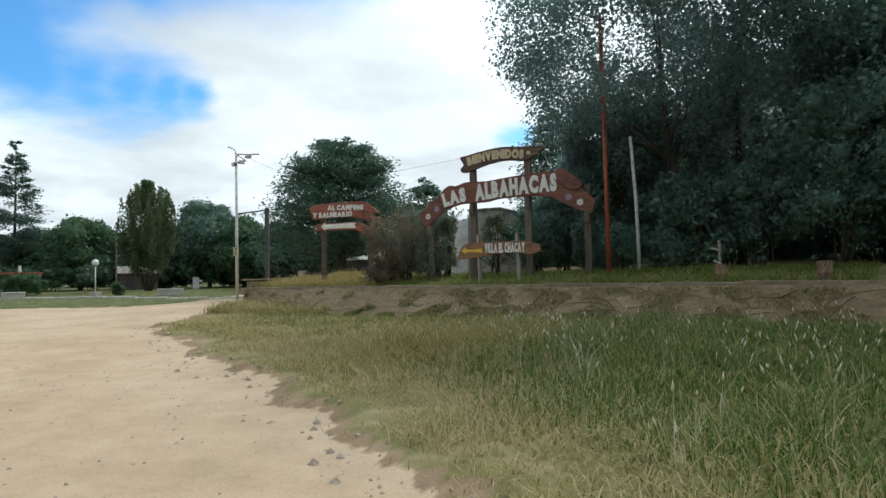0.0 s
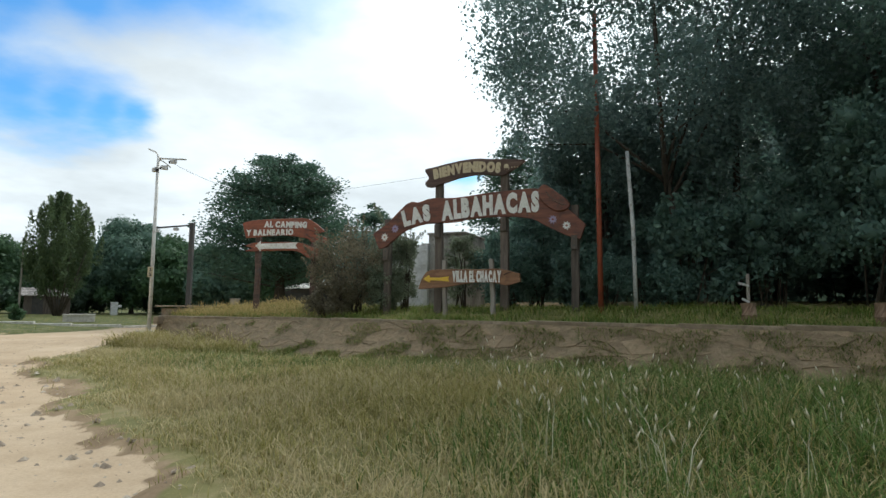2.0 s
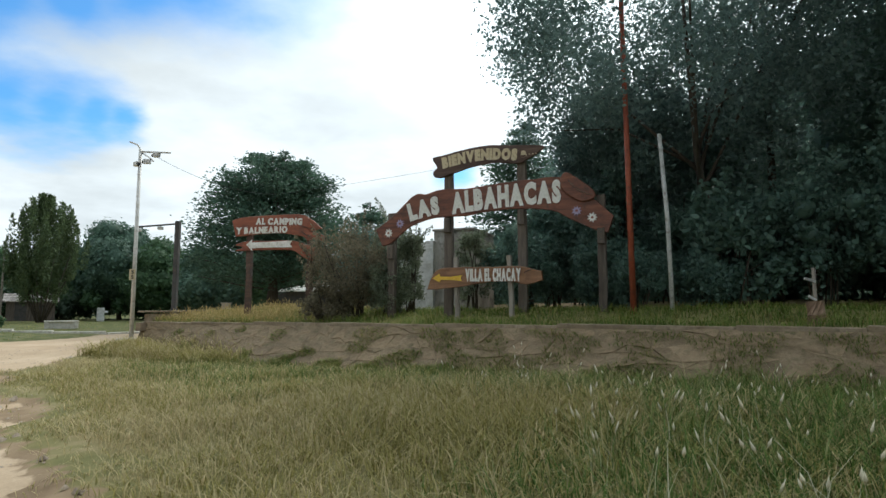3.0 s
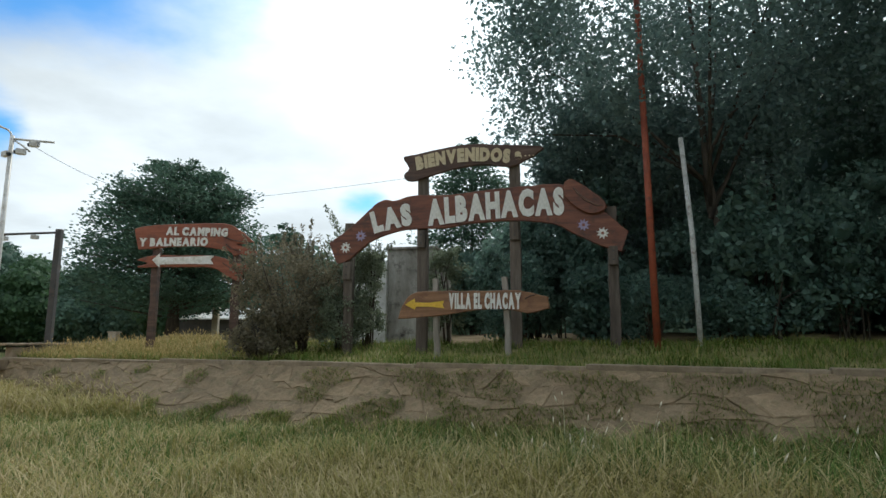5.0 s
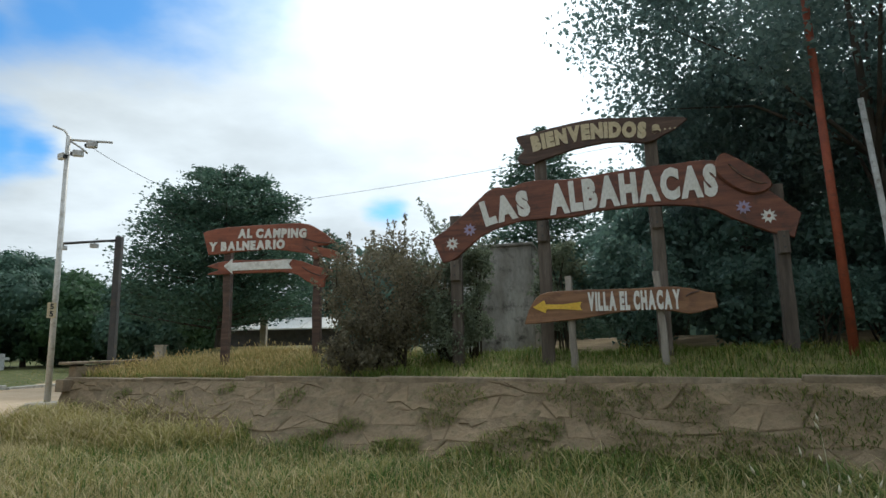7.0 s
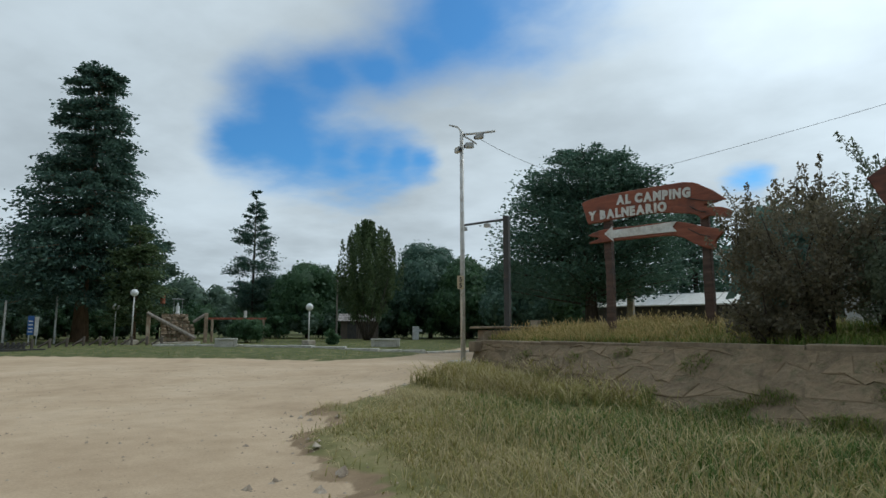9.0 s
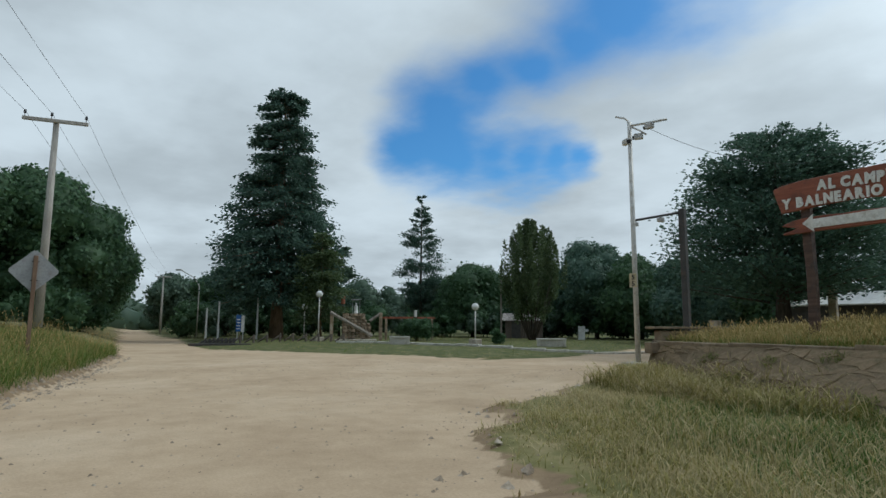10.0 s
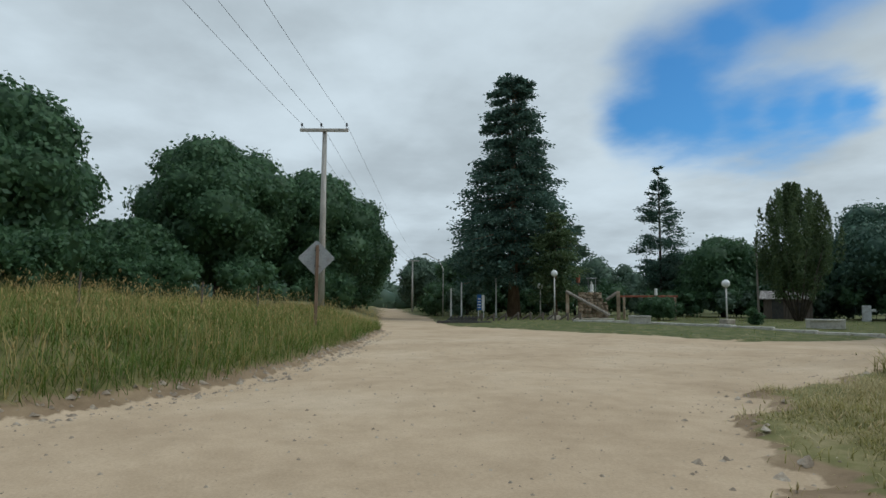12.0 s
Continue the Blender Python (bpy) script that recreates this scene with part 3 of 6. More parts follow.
def limbs(bm, base, tips, r0, rng, fork=0.45, seg=6):
    """Boughs that leave the trunk and bend up to the tips."""
    for tip in tips:
        tip = Vector(tip)
        b = Vector(base) + Vector((0, 0, rng.uniform(-0.3, 0.3) * fork))
        m = b.lerp(tip, 0.5) + Vector((rng.uniform(-0.2, 0.2), rng.uniform(-0.2, 0.2), 0.12 * (tip - b).length))
        tube(bm, [b, b.lerp(m, 0.5), m, tip], [r0, r0 * 0.8, r0 * 0.55, r0 * 0.15], seg)


def broad_tree(x, y, high, wide, seed, leaves=14000, leaf=0.3, material=None, low=0.22, trunk=0.22, label="", name="broadleaf_tree", group="", z=None, squash=1.0, clumps=26, lean=(0, 0), inner=0.6, bark=None, core=0.68, puff=(0.13, 0.24), twigs=7):
    """A tree with a trunk, boughs and a crown of clumped leaves."""
    rng = np.random.default_rng(seed)
    z = ground_at(x, y) - 0.05 if z is None else z
    ob = thing(name, (x, y, z), 0, label, "tree", group)
    ch = high * (1 - low)
    c0 = np.array((lean[0], lean[1], high * low + ch * 0.48))
    d = rng.normal(size=(clumps, 3))
    d /= np.linalg.norm(d, axis=1, keepdims=True)
    centers = c0 + d * np.array((wide * 0.33, wide * 0.33 * squash, ch * 0.34)) * rng.uniform(0.62 if core else 0.55, 1.06, (clumps, 1))
    r = rng.uniform(*puff, clumps) * min(wide, ch * 1.1)
    radii = np.stack([r, r, r * 0.82], 1)
    if core:
        P, d = shell_points(leaves, centers, radii, rng)
        up = P[:, 2] > high * low * 0.55
        leaf_cloud("crown", P[up], leaf, material or LEAF_BROAD, ob, rng, long=1.5, out=d[up])
        inner_foliage(centers, radii, material or LEAF_BROAD, ob, seed, 0.9, 3 if leaves > 15000 else 2)
    else:
        P = blobs_points(leaves, centers, radii, rng, inner, 0.1)
        leaf_cloud("crown", P[P[:, 2] > high * low * 0.55], leaf, material or LEAF_BROAD, ob, rng, long=1.55)
    bm = bmesh.new()
    fork = Vector((lean[0] * 0.5, lean[1] * 0.5, high * (low + 0.16)))
    tube(bm, [(0, 0, -0.1), (0.03, 0.02, high * low * 0.5), fork * 1.0, (fork.x * 1.6, fork.y * 1.6, high * 0.72)], [trunk * 1.25, trunk, trunk * 0.8, trunk * 0.15], 9)
    limbs(bm, fork, centers[rng.choice(clumps, twigs, False)], trunk * 0.45, random.Random(seed), fork=high * 0.2)
    part("trunk", bm, bark or BARK, ob, smooth=True)
    return ob


def tiered_tree(x, y, high, profile, seed, leaves=16000, leaf=0.34, material=None, tiers=22, per=11, low=0.06, droop=0.12, trunk=0.35, label="", name="conifer_tree", z=None, lift=0.1, group="", bark=None, plume=0.16, drop=0.0):
    """A conifer: sprays of needles along boughs set in tiers; profile gives the crown's radius by height (0 to 1)."""
    rng = np.random.default_rng(seed)
    z = ground_at(x, y) - 0.05 if z is None else z
    ob = thing(name, (x, y, z), 0, label, "tree", group)
    bm = bmesh.new()
    tube(bm, [(0, 0, -0.1), (0, 0, high * 0.4), (0.05, 0, high * 0.97)], [trunk, trunk * 0.62, 0.03], 10)
    part("trunk", bm, bark or BARK, ob, smooth=True)
    boughs, pts, weights = bmesh.new(), [], []
    for i in range(tiers):
        h = low + (1 - low) * (i + rng.uniform(-0.6, 0.6)) / tiers
        for k in range(per):
            if rng.uniform() < drop:
                continue
            hh = np.clip(h + rng.uniform(-0.8, 0.8) / tiers, low * 0.7, 0.985)
            r = np.interp(hh, [p for p, _ in profile], [q for _, q in profile]) * rng.uniform(0.72, 1.12)
            ang = 2 * math.pi * (k / per) + i * 1.7 + rng.uniform(-0.3, 0.3)
            t = np.linspace(0.12, 1, 6)
            q = np.stack([np.cos(ang) * r * t, np.sin(ang) * r * t, hh * high + lift * r * t - droop * r * t * t], 1)
            pts.append(q)
            weights.append(r)
            if k % 3 == 0 and r > 0.5:
                tube(boughs, [q[0], q[2], q[5]], [trunk * 0.16, trunk * 0.1, 0.01], 4)
    tagged(part("branchwork", boughs, bark or BARK, ob, smooth=True), kind="stuff")
    pts, weights = np.array(pts), np.array(weights) + 0.3
    k = rng.choice(len(pts), leaves, p=weights / weights.sum())
    t = rng.uniform(0.0, 1.0, leaves) ** 0.62 * 4.999
    i = t.astype(int)
    f = (t - i)[:, None]
    P = pts[k, i] * (1 - f) + pts[k, i + 1] * f
    spread = (weights[k] * plume)[:, None]
    P = P + rng.normal(size=(leaves, 3)) * np.array((1, 1, 0.5)) * spread
    axis = pts[k, 5] - pts[k, 0]
    axis = axis / (np.linalg.norm(axis, axis=1, keepdims=True) + 1e-6)
    leaf_cloud("needles", P, leaf, material or LEAF_CONIFER, ob, rng, long=2.0, flat=0.5, axis=axis)
    return ob


def shrub(x, y, high, wide, seed, leaves=6000, leaf=0.07, material=None, label="", group="", name="shrub", z=None, stems=9, inner=0.2, deep=None, clumps=14, core=0.0, puff=(0.14, 0.26), shoots=0):
    """A bush of thin stems with loose leaves."""
    rng = np.random.default_rng(seed)
    z = ground_at(x, y) - 0.04 if z is None else z
    ob = thing(name, (x, y, z), 0, label, "shrub", group)
    deep = deep or wide
    d = rng.normal(size=(clumps, 3))
    d /= np.linalg.norm(d, axis=1, keepdims=True)
    centers = np.array((0, 0, high * 0.5)) + d * np.array((wide * 0.36, deep * 0.36, high * 0.37)) * rng.uniform(0.5, 1.05, (clumps, 1))
    r = rng.uniform(*puff, clumps) * min(wide, high)
    P = blobs_points(leaves, centers, np.stack([r, r, r], 1), rng, inner)
    P = P[P[:, 2] > 0.03]
    bases = centers[rng.integers(0, clumps, shoots)] if shoots else np.zeros((0, 3))
    tips = bases + rng.normal(size=(shoots, 3)) * np.array((0.16, 0.16, 0.0)) + np.stack([bases[:, 0] * 0.2, bases[:, 1] * 0.2, rng.uniform(0.35, 0.85, shoots)], 1)
    if shoots:
        k = rng.integers(0, shoots, shoots * 60)
        f = rng.uniform(0.2, 1, len(k))[:, None]
        P = np.concatenate([P, bases[k] + (tips[k] - bases[k]) * f + rng.normal(size=(len(k), 3)) * 0.035 * (1.3 - f)])
    leaf_cloud("foliage", P, leaf, material or LEAF_SHRUB, ob, rng, long=1.7)
    if core:
        inner_foliage(centers, np.stack([r, r, r], 1), material or LEAF_SHRUB, ob, seed, core)
    bm = bmesh.new()
    rr = random.Random(seed)
    for i in range(stems):
        c = centers[i % clumps]
        a = Vector((rr.uniform(-0.1, 0.1) * wide, rr.uniform(-0.1, 0.1) * deep, -0.03))
        tip = Vector(c) + Vector((rr.uniform(-0.2, 0.2), rr.uniform(-0.2, 0.2), 0.12 * high * rr.random()))
        tube(bm, [a, a.lerp(tip, 0.5) + Vector((0, 0, 0.1 * high)), tip], [0.022, 0.015, 0.005], 5)
    for p, q in zip(bases, tips):
        tube(bm, [tuple(p), tuple(q)], [0.008, 0.003], 4)
    tagged(part("branchwork", bm, BARK, ob, smooth=True), kind="stuff")
    return ob


def blades(name, n, where, high, wide, material, seed, straw=0.3, label="", lean=0.35, seedheads=0, clump=0.0, short=0.45, fine=False, lift=0.0):
    """Blades of grass scattered by the function where(rng, n) -> x, y; one object of stuff. high and straw may be numbers or functions of x, y."""
    rng = np.random.default_rng(seed)
    x, y = where(rng, n)
    if clump:
        k = np.floor(rng.uniform(0, len(x), len(x)) / 6).astype(int) * 6 % len(x)
        x, y = x[k] + rng.normal(size=len(k)) * clump, y[k] + rng.normal(size=len(k)) * clump
    n = len(x)
    z = land(x, y)[0] + lift
    H = (high(x, y) if callable(high) else high) * rng.uniform(short, 1.25, n)
    ang = rng.uniform(0, 2 * np.pi, n)
    bend = H * rng.uniform(0.1, 1.0, n) * lean * 2
    dx, dy = np.cos(ang), np.sin(ang)
    px, py = -dy, dx
    w = wide * rng.uniform(0.6, 1.3, n) * 0.5
    droop = rng.uniform(0.05, 1.0, n) ** 1.5 * min(1.0, lean)
    rings = ((0.0, 0.8), (0.4, 1.0), (0.75, 0.7)) if fine else ((0.0, 0.9), (0.55, 0.9))
    rows = []
    for f, wf in rings + ((1.0, 0.0),):
        reach, rise = bend * f * f, z - 0.02 + H * (f - (0.1 + 0.55 * droop) * f ** 3)
        cx, cy = x + dx * reach, y + dy * reach
        if wf:
            rows += [np.stack([cx + px * w * wf, cy + py * w * wf, rise], 1), np.stack([cx - px * w * wf, cy - py * w * wf, rise], 1)]
        else:
            rows.append(np.stack([cx, cy, rise], 1))
    V = np.stack(rows, 1).reshape(-1, 3)
    m = 2 * len(rings) + 1
    o = (np.arange(n) * m)[:, None]
    strip = [(i, i + 1, i + 3) for i in range(0, m - 3, 2)] + [(i, i + 3, i + 2) for i in range(0, m - 3, 2)] + [(m - 3, m - 2, m - 1)]
    F = np.concatenate([o + np.array([p]) for p in strip], 0)
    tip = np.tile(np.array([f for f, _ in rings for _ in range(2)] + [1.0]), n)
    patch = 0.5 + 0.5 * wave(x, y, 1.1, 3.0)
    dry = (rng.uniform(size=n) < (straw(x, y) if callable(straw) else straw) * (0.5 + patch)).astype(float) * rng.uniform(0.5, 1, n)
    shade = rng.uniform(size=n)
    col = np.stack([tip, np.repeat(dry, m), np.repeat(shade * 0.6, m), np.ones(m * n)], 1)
    if seedheads:
        k = rng.choice(n, min(seedheads, n), False)
        top = V.reshape(n, m, 3)[k, m - 1]
        d = np.stack([dx[k] * 0.4, dy[k] * 0.4, np.full(len(k), 0.9)], 1)
        s = np.stack([px[k], py[k], np.zeros(len(k))], 1) * 0.011
        q = np.cross(d, s)
        q = q / (np.linalg.norm(q, axis=1, keepdims=True) + 1e-9) * 0.011
        L = 0.075 * rng.uniform(0.6, 1.4, len(k))[:, None]
        hv = np.stack([top - d * L * 0.2, top + d * L * 0.3 + s, top + d * L * 0.3 + q, top + d * L * 0.3 - s, top + d * L * 0.3 - q, top + d * L], 1).reshape(-1, 3)
        o2 = (np.arange(len(k)) * 6)[:, None] + len(V)
        hf = np.concatenate([o2 + np.array([[0, a, b]]) for a, b in ((1, 2), (2, 3), (3, 4), (4, 1))] + [o2 + np.array([[5, b, a]]) for a, b in ((1, 2), (2, 3), (3, 4), (4, 1))], 0)
        V, F = np.concatenate([V, hv]), np.concatenate([F, hf])
        col = np.concatenate([col, np.tile(np.array([[1.0, 1.0, 0.0, 1.0]]), (len(hv), 1))])
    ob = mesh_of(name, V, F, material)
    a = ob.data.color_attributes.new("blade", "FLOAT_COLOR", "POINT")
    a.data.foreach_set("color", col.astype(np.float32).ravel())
    return tagged(ob, label, "grass", kind="stuff")


def in_box(x0, x1, y0, y1, keep):
    """Scatter in a rectangle of the plan where keep(x, y) gives a density from 0 to 1."""
    def where(rng, n):
        x, y = rng.uniform(x0, x1, n), rng.uniform(y0, y1, n)
        k = rng.uniform(size=n) < keep(x, y)
        return x[k], y[k]
    return where


def along_wall(u0, u1, s0, s1, keep=None):
    def where(rng, n):
        u, s = rng.uniform(u0, u1, n), rng.uniform(s0, s1, n)
        x, y = CORNER[0] + u * ALONG[0] + s * BACK[0], CORNER[1] + u * ALONG[1] + s * BACK[1]
        if keep is not None:
            k = rng.uniform(size=n) < keep(u, s)
            x, y = x[k], y[k]
        return x, y
    return where


# ---- trees ----
# the dark wood to the right of the sign
WOOD = "dark leafy tree of the dense wood"
FOREST = [
    (9.9, 18.2, 13.5, 8.0, 12, 0.13, 24000, (0, -0.5), 0.1), (10.8, 12.4, 13.0, 9.0, 13, 0.13, 32000, (-0.5, 0), 0.08),
    (6.4, 26.0, 7.5, 7.0, 11, 0.22, 8000, (0, 0), 0.04), (13.0, 20.5, 9.5, 10.0, 14, 0.24, 11000, (0, 0), 0.04),
    (15.5, 12.5, 11.0, 10.0, 15, 0.24, 12000, (0, 0), 0.04), (10.0, 28.0, 9.0, 11.0, 16, 0.28, 8000, (0, 0), 0.02),
    (14.0, 6.0, 12.0, 9.0, 17, 0.24, 12000, (0, 0), 0.04), (16.5, 28.0, 9.5, 12.0, 18, 0.34, 6000, (0, 0), 0.02),
    (20.5, 18.0, 11.0, 12.0, 19, 0.34, 6000, (0, 0), 0.02), (17.0, -1.5, 12.0, 10.0, 20, 0.3, 7000, (0, 0), 0.03), (22.0, 8.0, 12.0, 12.0, 21, 0.34, 6000, (0, 0), 0.02),
]
for x, y, h, w, seed, size, count, lean, low in FOREST:
    broad_tree(x, y, h, w, seed, count, size, LEAF_FOREST, low=low, trunk=0.24, label=WOOD, group="trees of the wood", clumps=70, lean=lean, inner=0.3, core=0.0 if seed < 14 else 0.5)
# the open, light-leaved tree whose boughs reach over the sign
broad_tree(4.9, 18.3, 12.6, 12.8, 11, 60000, 0.108, LEAF_POPLAR, low=0.1, trunk=0.1, label="tall open-crowned tree with small silvery green leaves, paled and blued for haze", name="open_crowned_tree", clumps=230, lean=(-1.05, -0.3), inner=0.05, core=0, puff=(0.045, 0.095), twigs=11)
broad_tree(6.6, 19.6, 14.5, 10.5, 25, 15000, 0.12, LEAF_POPLAR, low=0.24, trunk=0.13, label="tall open-crowned tree at the wood's edge", name="open_crowned_tree", clumps=120, inner=0.05, core=0, puff=(0.06, 0.12), twigs=8)
broad_tree(3.2, 20.4, 7.9, 5.2, 27, 26000, 0.115, LEAF_POPLAR, low=0.12, trunk=0.08, label="slender leafy tree behind the arch sign", name="open_crowned_tree", clumps=90, inner=0.05, core=0, puff=(0.07, 0.14), twigs=12)
# undergrowth of the wood
UNDER = [(4.8, 18.9, 3.0, 2.8, 31), (6.4, 17.4, 3.6, 3.2, 32), (7.6, 15.4, 5.0, 3.6, 33), (8.8, 13.0, 6.0, 4.0, 34), (9.6, 10.4, 5.6, 3.8, 35), (3.0, 20.2, 4.4, 3.4, 36), (1.3, 21.0, 3.8, 2.8, 37), (10.6, 8.0, 5.2, 3.8, 38), (6.6, 20.4, 6.0, 4.0, 39), (9.4, 16.6, 7.0, 4.6, 40), (2.6, 24.0, 5.6, 4.4, 41), (0.4, 19.4, 2.5, 2.2, 42), (11.8, 10.5, 7.0, 4.6, 43), (5.0, 23.6, 6.4, 4.6, 44), (2.2, 18.7, 2.0, 1.9, 45), (11.5, 5.0, 5.0, 4.0, 46)]
for x, y, h, w, seed in UNDER:
    shrub(x, y, h, w, seed, 8500 if seed < 40 else 5500, 0.12, LEAF_FOREST, "dense dark green undergrowth bush", "undergrowth of the wood", "undergrowth_bush", stems=10, inner=0.3, clumps=40, core=0.4, puff=(0.09, 0.18))
for i, (x, y, h, w) in enumerate([(12.5, 15.5, 4.5, 6.0), (14.5, 9.0, 4.5, 6.0), (13.5, 3.5, 4.0, 5.5), (10.5, 22.5, 4.5, 6.0), (15.0, 23.5, 4.5, 7.0), (18.0, 14.0, 4.5, 7.0), (17.0, 5.0, 4.5, 6.5), (5.5, 29.5, 4.0, 6.0), (11.5, 30.5, 4.5, 7.0), (0.5, 29.0, 3.4, 5.0), (-3.5, 33.0, 3.0, 5.0), (-4.4, 24.2, 2.6, 3.4), (15.5, -2.5, 4.5, 6.5)]):
    shrub(x, y, h, w, 110 + i, 3500, 0.26, LEAF_FOREST, "dense dark green undergrowth bush", "undergrowth of the wood", "undergrowth_bush", stems=6, inner=0.7, clumps=22, core=0.75)
# shrubs round the signs
shrub(-4.0, 19.3, 2.85, 2.9, 51, 12500, 0.06, LEAF_RUST, "bronze-brown bush beside the road sign", "", "bronze_bush", clumps=95, stems=22, puff=(0.06, 0.12), inner=0.05, shoots=46)
shrub(-4.5, 18.8, 1.25, 1.9, 58, 6000, 0.06, LEAF_RUST, "low bronze-brown bush in the dry grass", "", "bronze_bush", clumps=50, puff=(0.08, 0.16), inner=0.05)
shrub(-3.0, 19.0, 1.6, 1.9, 59, 6500, 0.06, LEAF_SHRUB, "low grey-green bush beside the bronze bush", "", "grey_green_bush", clumps=50, puff=(0.08, 0.16), inner=0.05)
shrub(-2.95, 19.8, 2.9, 2.0, 52, 6500, 0.06, LEAF_SHRUB, "loose grey-green bush behind the bronze bush", "", "grey_green_bush", clumps=60, stems=16, puff=(0.06, 0.12), inner=0.05, shoots=30)
shrub(-2.45, 19.4, 2.5, 1.2, 53, 2600, 0.065, LEAF_SHRUB, "thin young shrub beside a post", "", "young_shrub", clumps=30, puff=(0.08, 0.16), inner=0.05)
shrub(-0.9, 19.5, 2.6, 1.5, 56, 6000, 0.065, LEAF_SHRUB, "tall olive-green shrub behind the arch sign", "", "olive_shrub", clumps=50, puff=(0.08, 0.15), inner=0.05)
shrub(0.5, 18.9, 2.0, 2.0, 54, 6000, 0.08, LEAF_FOREST, "dark bush behind the arch sign", "", "dark_bush", clumps=20)
shrub(4.7, 17.1, 2.7, 2.3, 60, 6500, 0.15, LEAF_FOREST, "broad-leaved bush at the wood's edge", "", "leafy_bush", clumps=34, stems=12, puff=(0.08, 0.16), inner=0.1, shoots=14)
shrub(2.9, 17.7, 1.4, 1.6, 55, 5000, 0.08, LEAF_FOREST, "low dark bush behind the sign post", "", "low_bush", clumps=18)
shrub(4.3, 17.3, 1.3, 1.7, 57, 5000, 0.09, LEAF_FOREST, "low leafy bush before the wood", "", "low_bush", clumps=18)
# trees behind the terrace
tiered_tree(-14.0, 39.0, 9.3, [(0, 4.1), (0.15, 4.6), (0.4, 4.7), (0.62, 4.1), (0.8, 3.1), (0.92, 2.1), (1, 0.9)], 61, 65000, 0.185, LEAF_CEDAR, tiers=19, per=19, low=0.14, droop=-0.04, trunk=0.4, label="broad dark blue-green cedar with layered boughs", name="cedar_tree", lift=0.14, plume=0.08, drop=0.08)
tiered_tree(-10.9, 51.5, 8.8, [(0, 2.6), (0.4, 2.6), (0.8, 1.4), (1, 0.2)], 62, 11000, 0.28, LEAF_CEDAR, tiers=14, per=10, trunk=0.3, label="dark conifer behind the cedar", name="conifer_tree")
tiered_tree(0.8, 29.5, 7.8, [(0, 1.9), (0.4, 1.9), (0.75, 1.4), (1, 0.25)], 63, 18000, 0.16, LEAF_CEDAR, tiers=16, per=11, trunk=0.1, label="young dark conifer behind the arch sign", name="conifer_tree")
# round the square
tiered_tree(-48.9, 30.7, 21.2, [(0, 3.4), (0.1, 4.6), (0.2, 5.2), (0.37, 4.9), (0.51, 4.0), (0.62, 3.2), (0.72, 2.6), (0.85, 2.25), (0.95, 1.9), (1, 0.8)], 64, 66000, 0.28, LEAF_CONIFER, tiers=36, per=13, low=0.15, droop=0.2, trunk=0.62, label="very tall dark conifer with a blunt top", name="tall_conifer_tree", lift=0.05, plume=0.085, drop=0.14, bark=RED_BARK)
tiered_tree(-43.6, 31.6, 8.2, [(0, 1.2), (0.3, 2.0), (0.7, 1.5), (1, 0.3)], 65, 10000, 0.25, LEAF_CYPRESS, tiers=12, per=9, low=0.25, trunk=0.2, label="small green conifer beside the tall one", name="small_conifer_tree", bark=RED_BARK)
tiered_tree(-54.0, 39.8, 9.4, [(0, 1.4), (0.4, 1.3), (0.8, 1.0), (1, 0.2)], 71, 4200, 0.3, LEAF_FAR_HAZE, tiers=10, per=6, low=0.25, trunk=0.16, label="thin grey-green pine in the distance", name="thin_pine_tree", plume=0.2)
tiered_tree(-51.7, 48.2, 15.0, [(0, 0.8), (0.15, 1.9), (0.4, 2.2), (0.7, 1.6), (1, 0.25)], 66, 14000, 0.22, LEAF_CONIFER, tiers=17, per=7, low=0.2, droop=0.0, trunk=0.2, label="slender open pine above the square", name="pine_tree", lift=0.25, plume=0.13, drop=0.15)


def many_stemmed(x, y, h, w, seed):
    """An egg-shaped cypress on a fan of bare stems."""
    rng = np.random.default_rng(seed)
    ob = thing("many_stemmed_cypress", (x, y, ground_at(x, y) - 0.05), 0, "egg-shaped green cypress on a fan of bare stems", "tree")
    n, plumes = 30000, 135
    t0 = rng.uniform(0.15, 0.86, plumes)
    r0 = np.interp(t0, [0.2, 0.32, 0.46, 0.62, 0.86], [0.5, 0.85, 0.96, 0.74, 0.12]) * w / 2 * rng.uniform(0.45, 1.1, plumes)
    a0 = rng.uniform(0, 2 * np.pi, plumes)
    k = rng.integers(0, plumes, n)
    f = rng.uniform(0, 1, n)
    wide = 0.36 * np.sin(np.pi * (0.2 + 0.79 * f)) * rng.uniform(0.3, 1, n)
    a = rng.uniform(0, 2 * np.pi, n)
    tall = np.minimum(0.27 * h, (1.05 - t0[k]) * h)
    P = np.stack([np.cos(a0[k]) * r0[k] * (1 + 0.1 * f) + np.cos(a) * wide, np.sin(a0[k]) * r0[k] * (1 + 0.1 * f) + np.sin(a) * wide, t0[k] * h + f * tall], 1)
    leaf_cloud("crown", P, 0.2, LEAF_CYPRESS, ob, rng, long=2.2, axis=np.array((0, 0, 0.8)))
    for i in range(11):
        bm = bmesh.new()
        a = 2 * math.pi * i / 11
        q = w * 0.4
        tube(bm, [(0.15 * math.cos(a), 0.15 * math.sin(a), -0.1), (q * 0.5 * math.cos(a), q * 0.5 * math.sin(a), h * 0.22), (q * math.cos(a), q * math.sin(a), h * 0.55)], [0.07, 0.055, 0.02], 6)
        part("stem", bm, BARK, ob, smooth=True)
    return ob


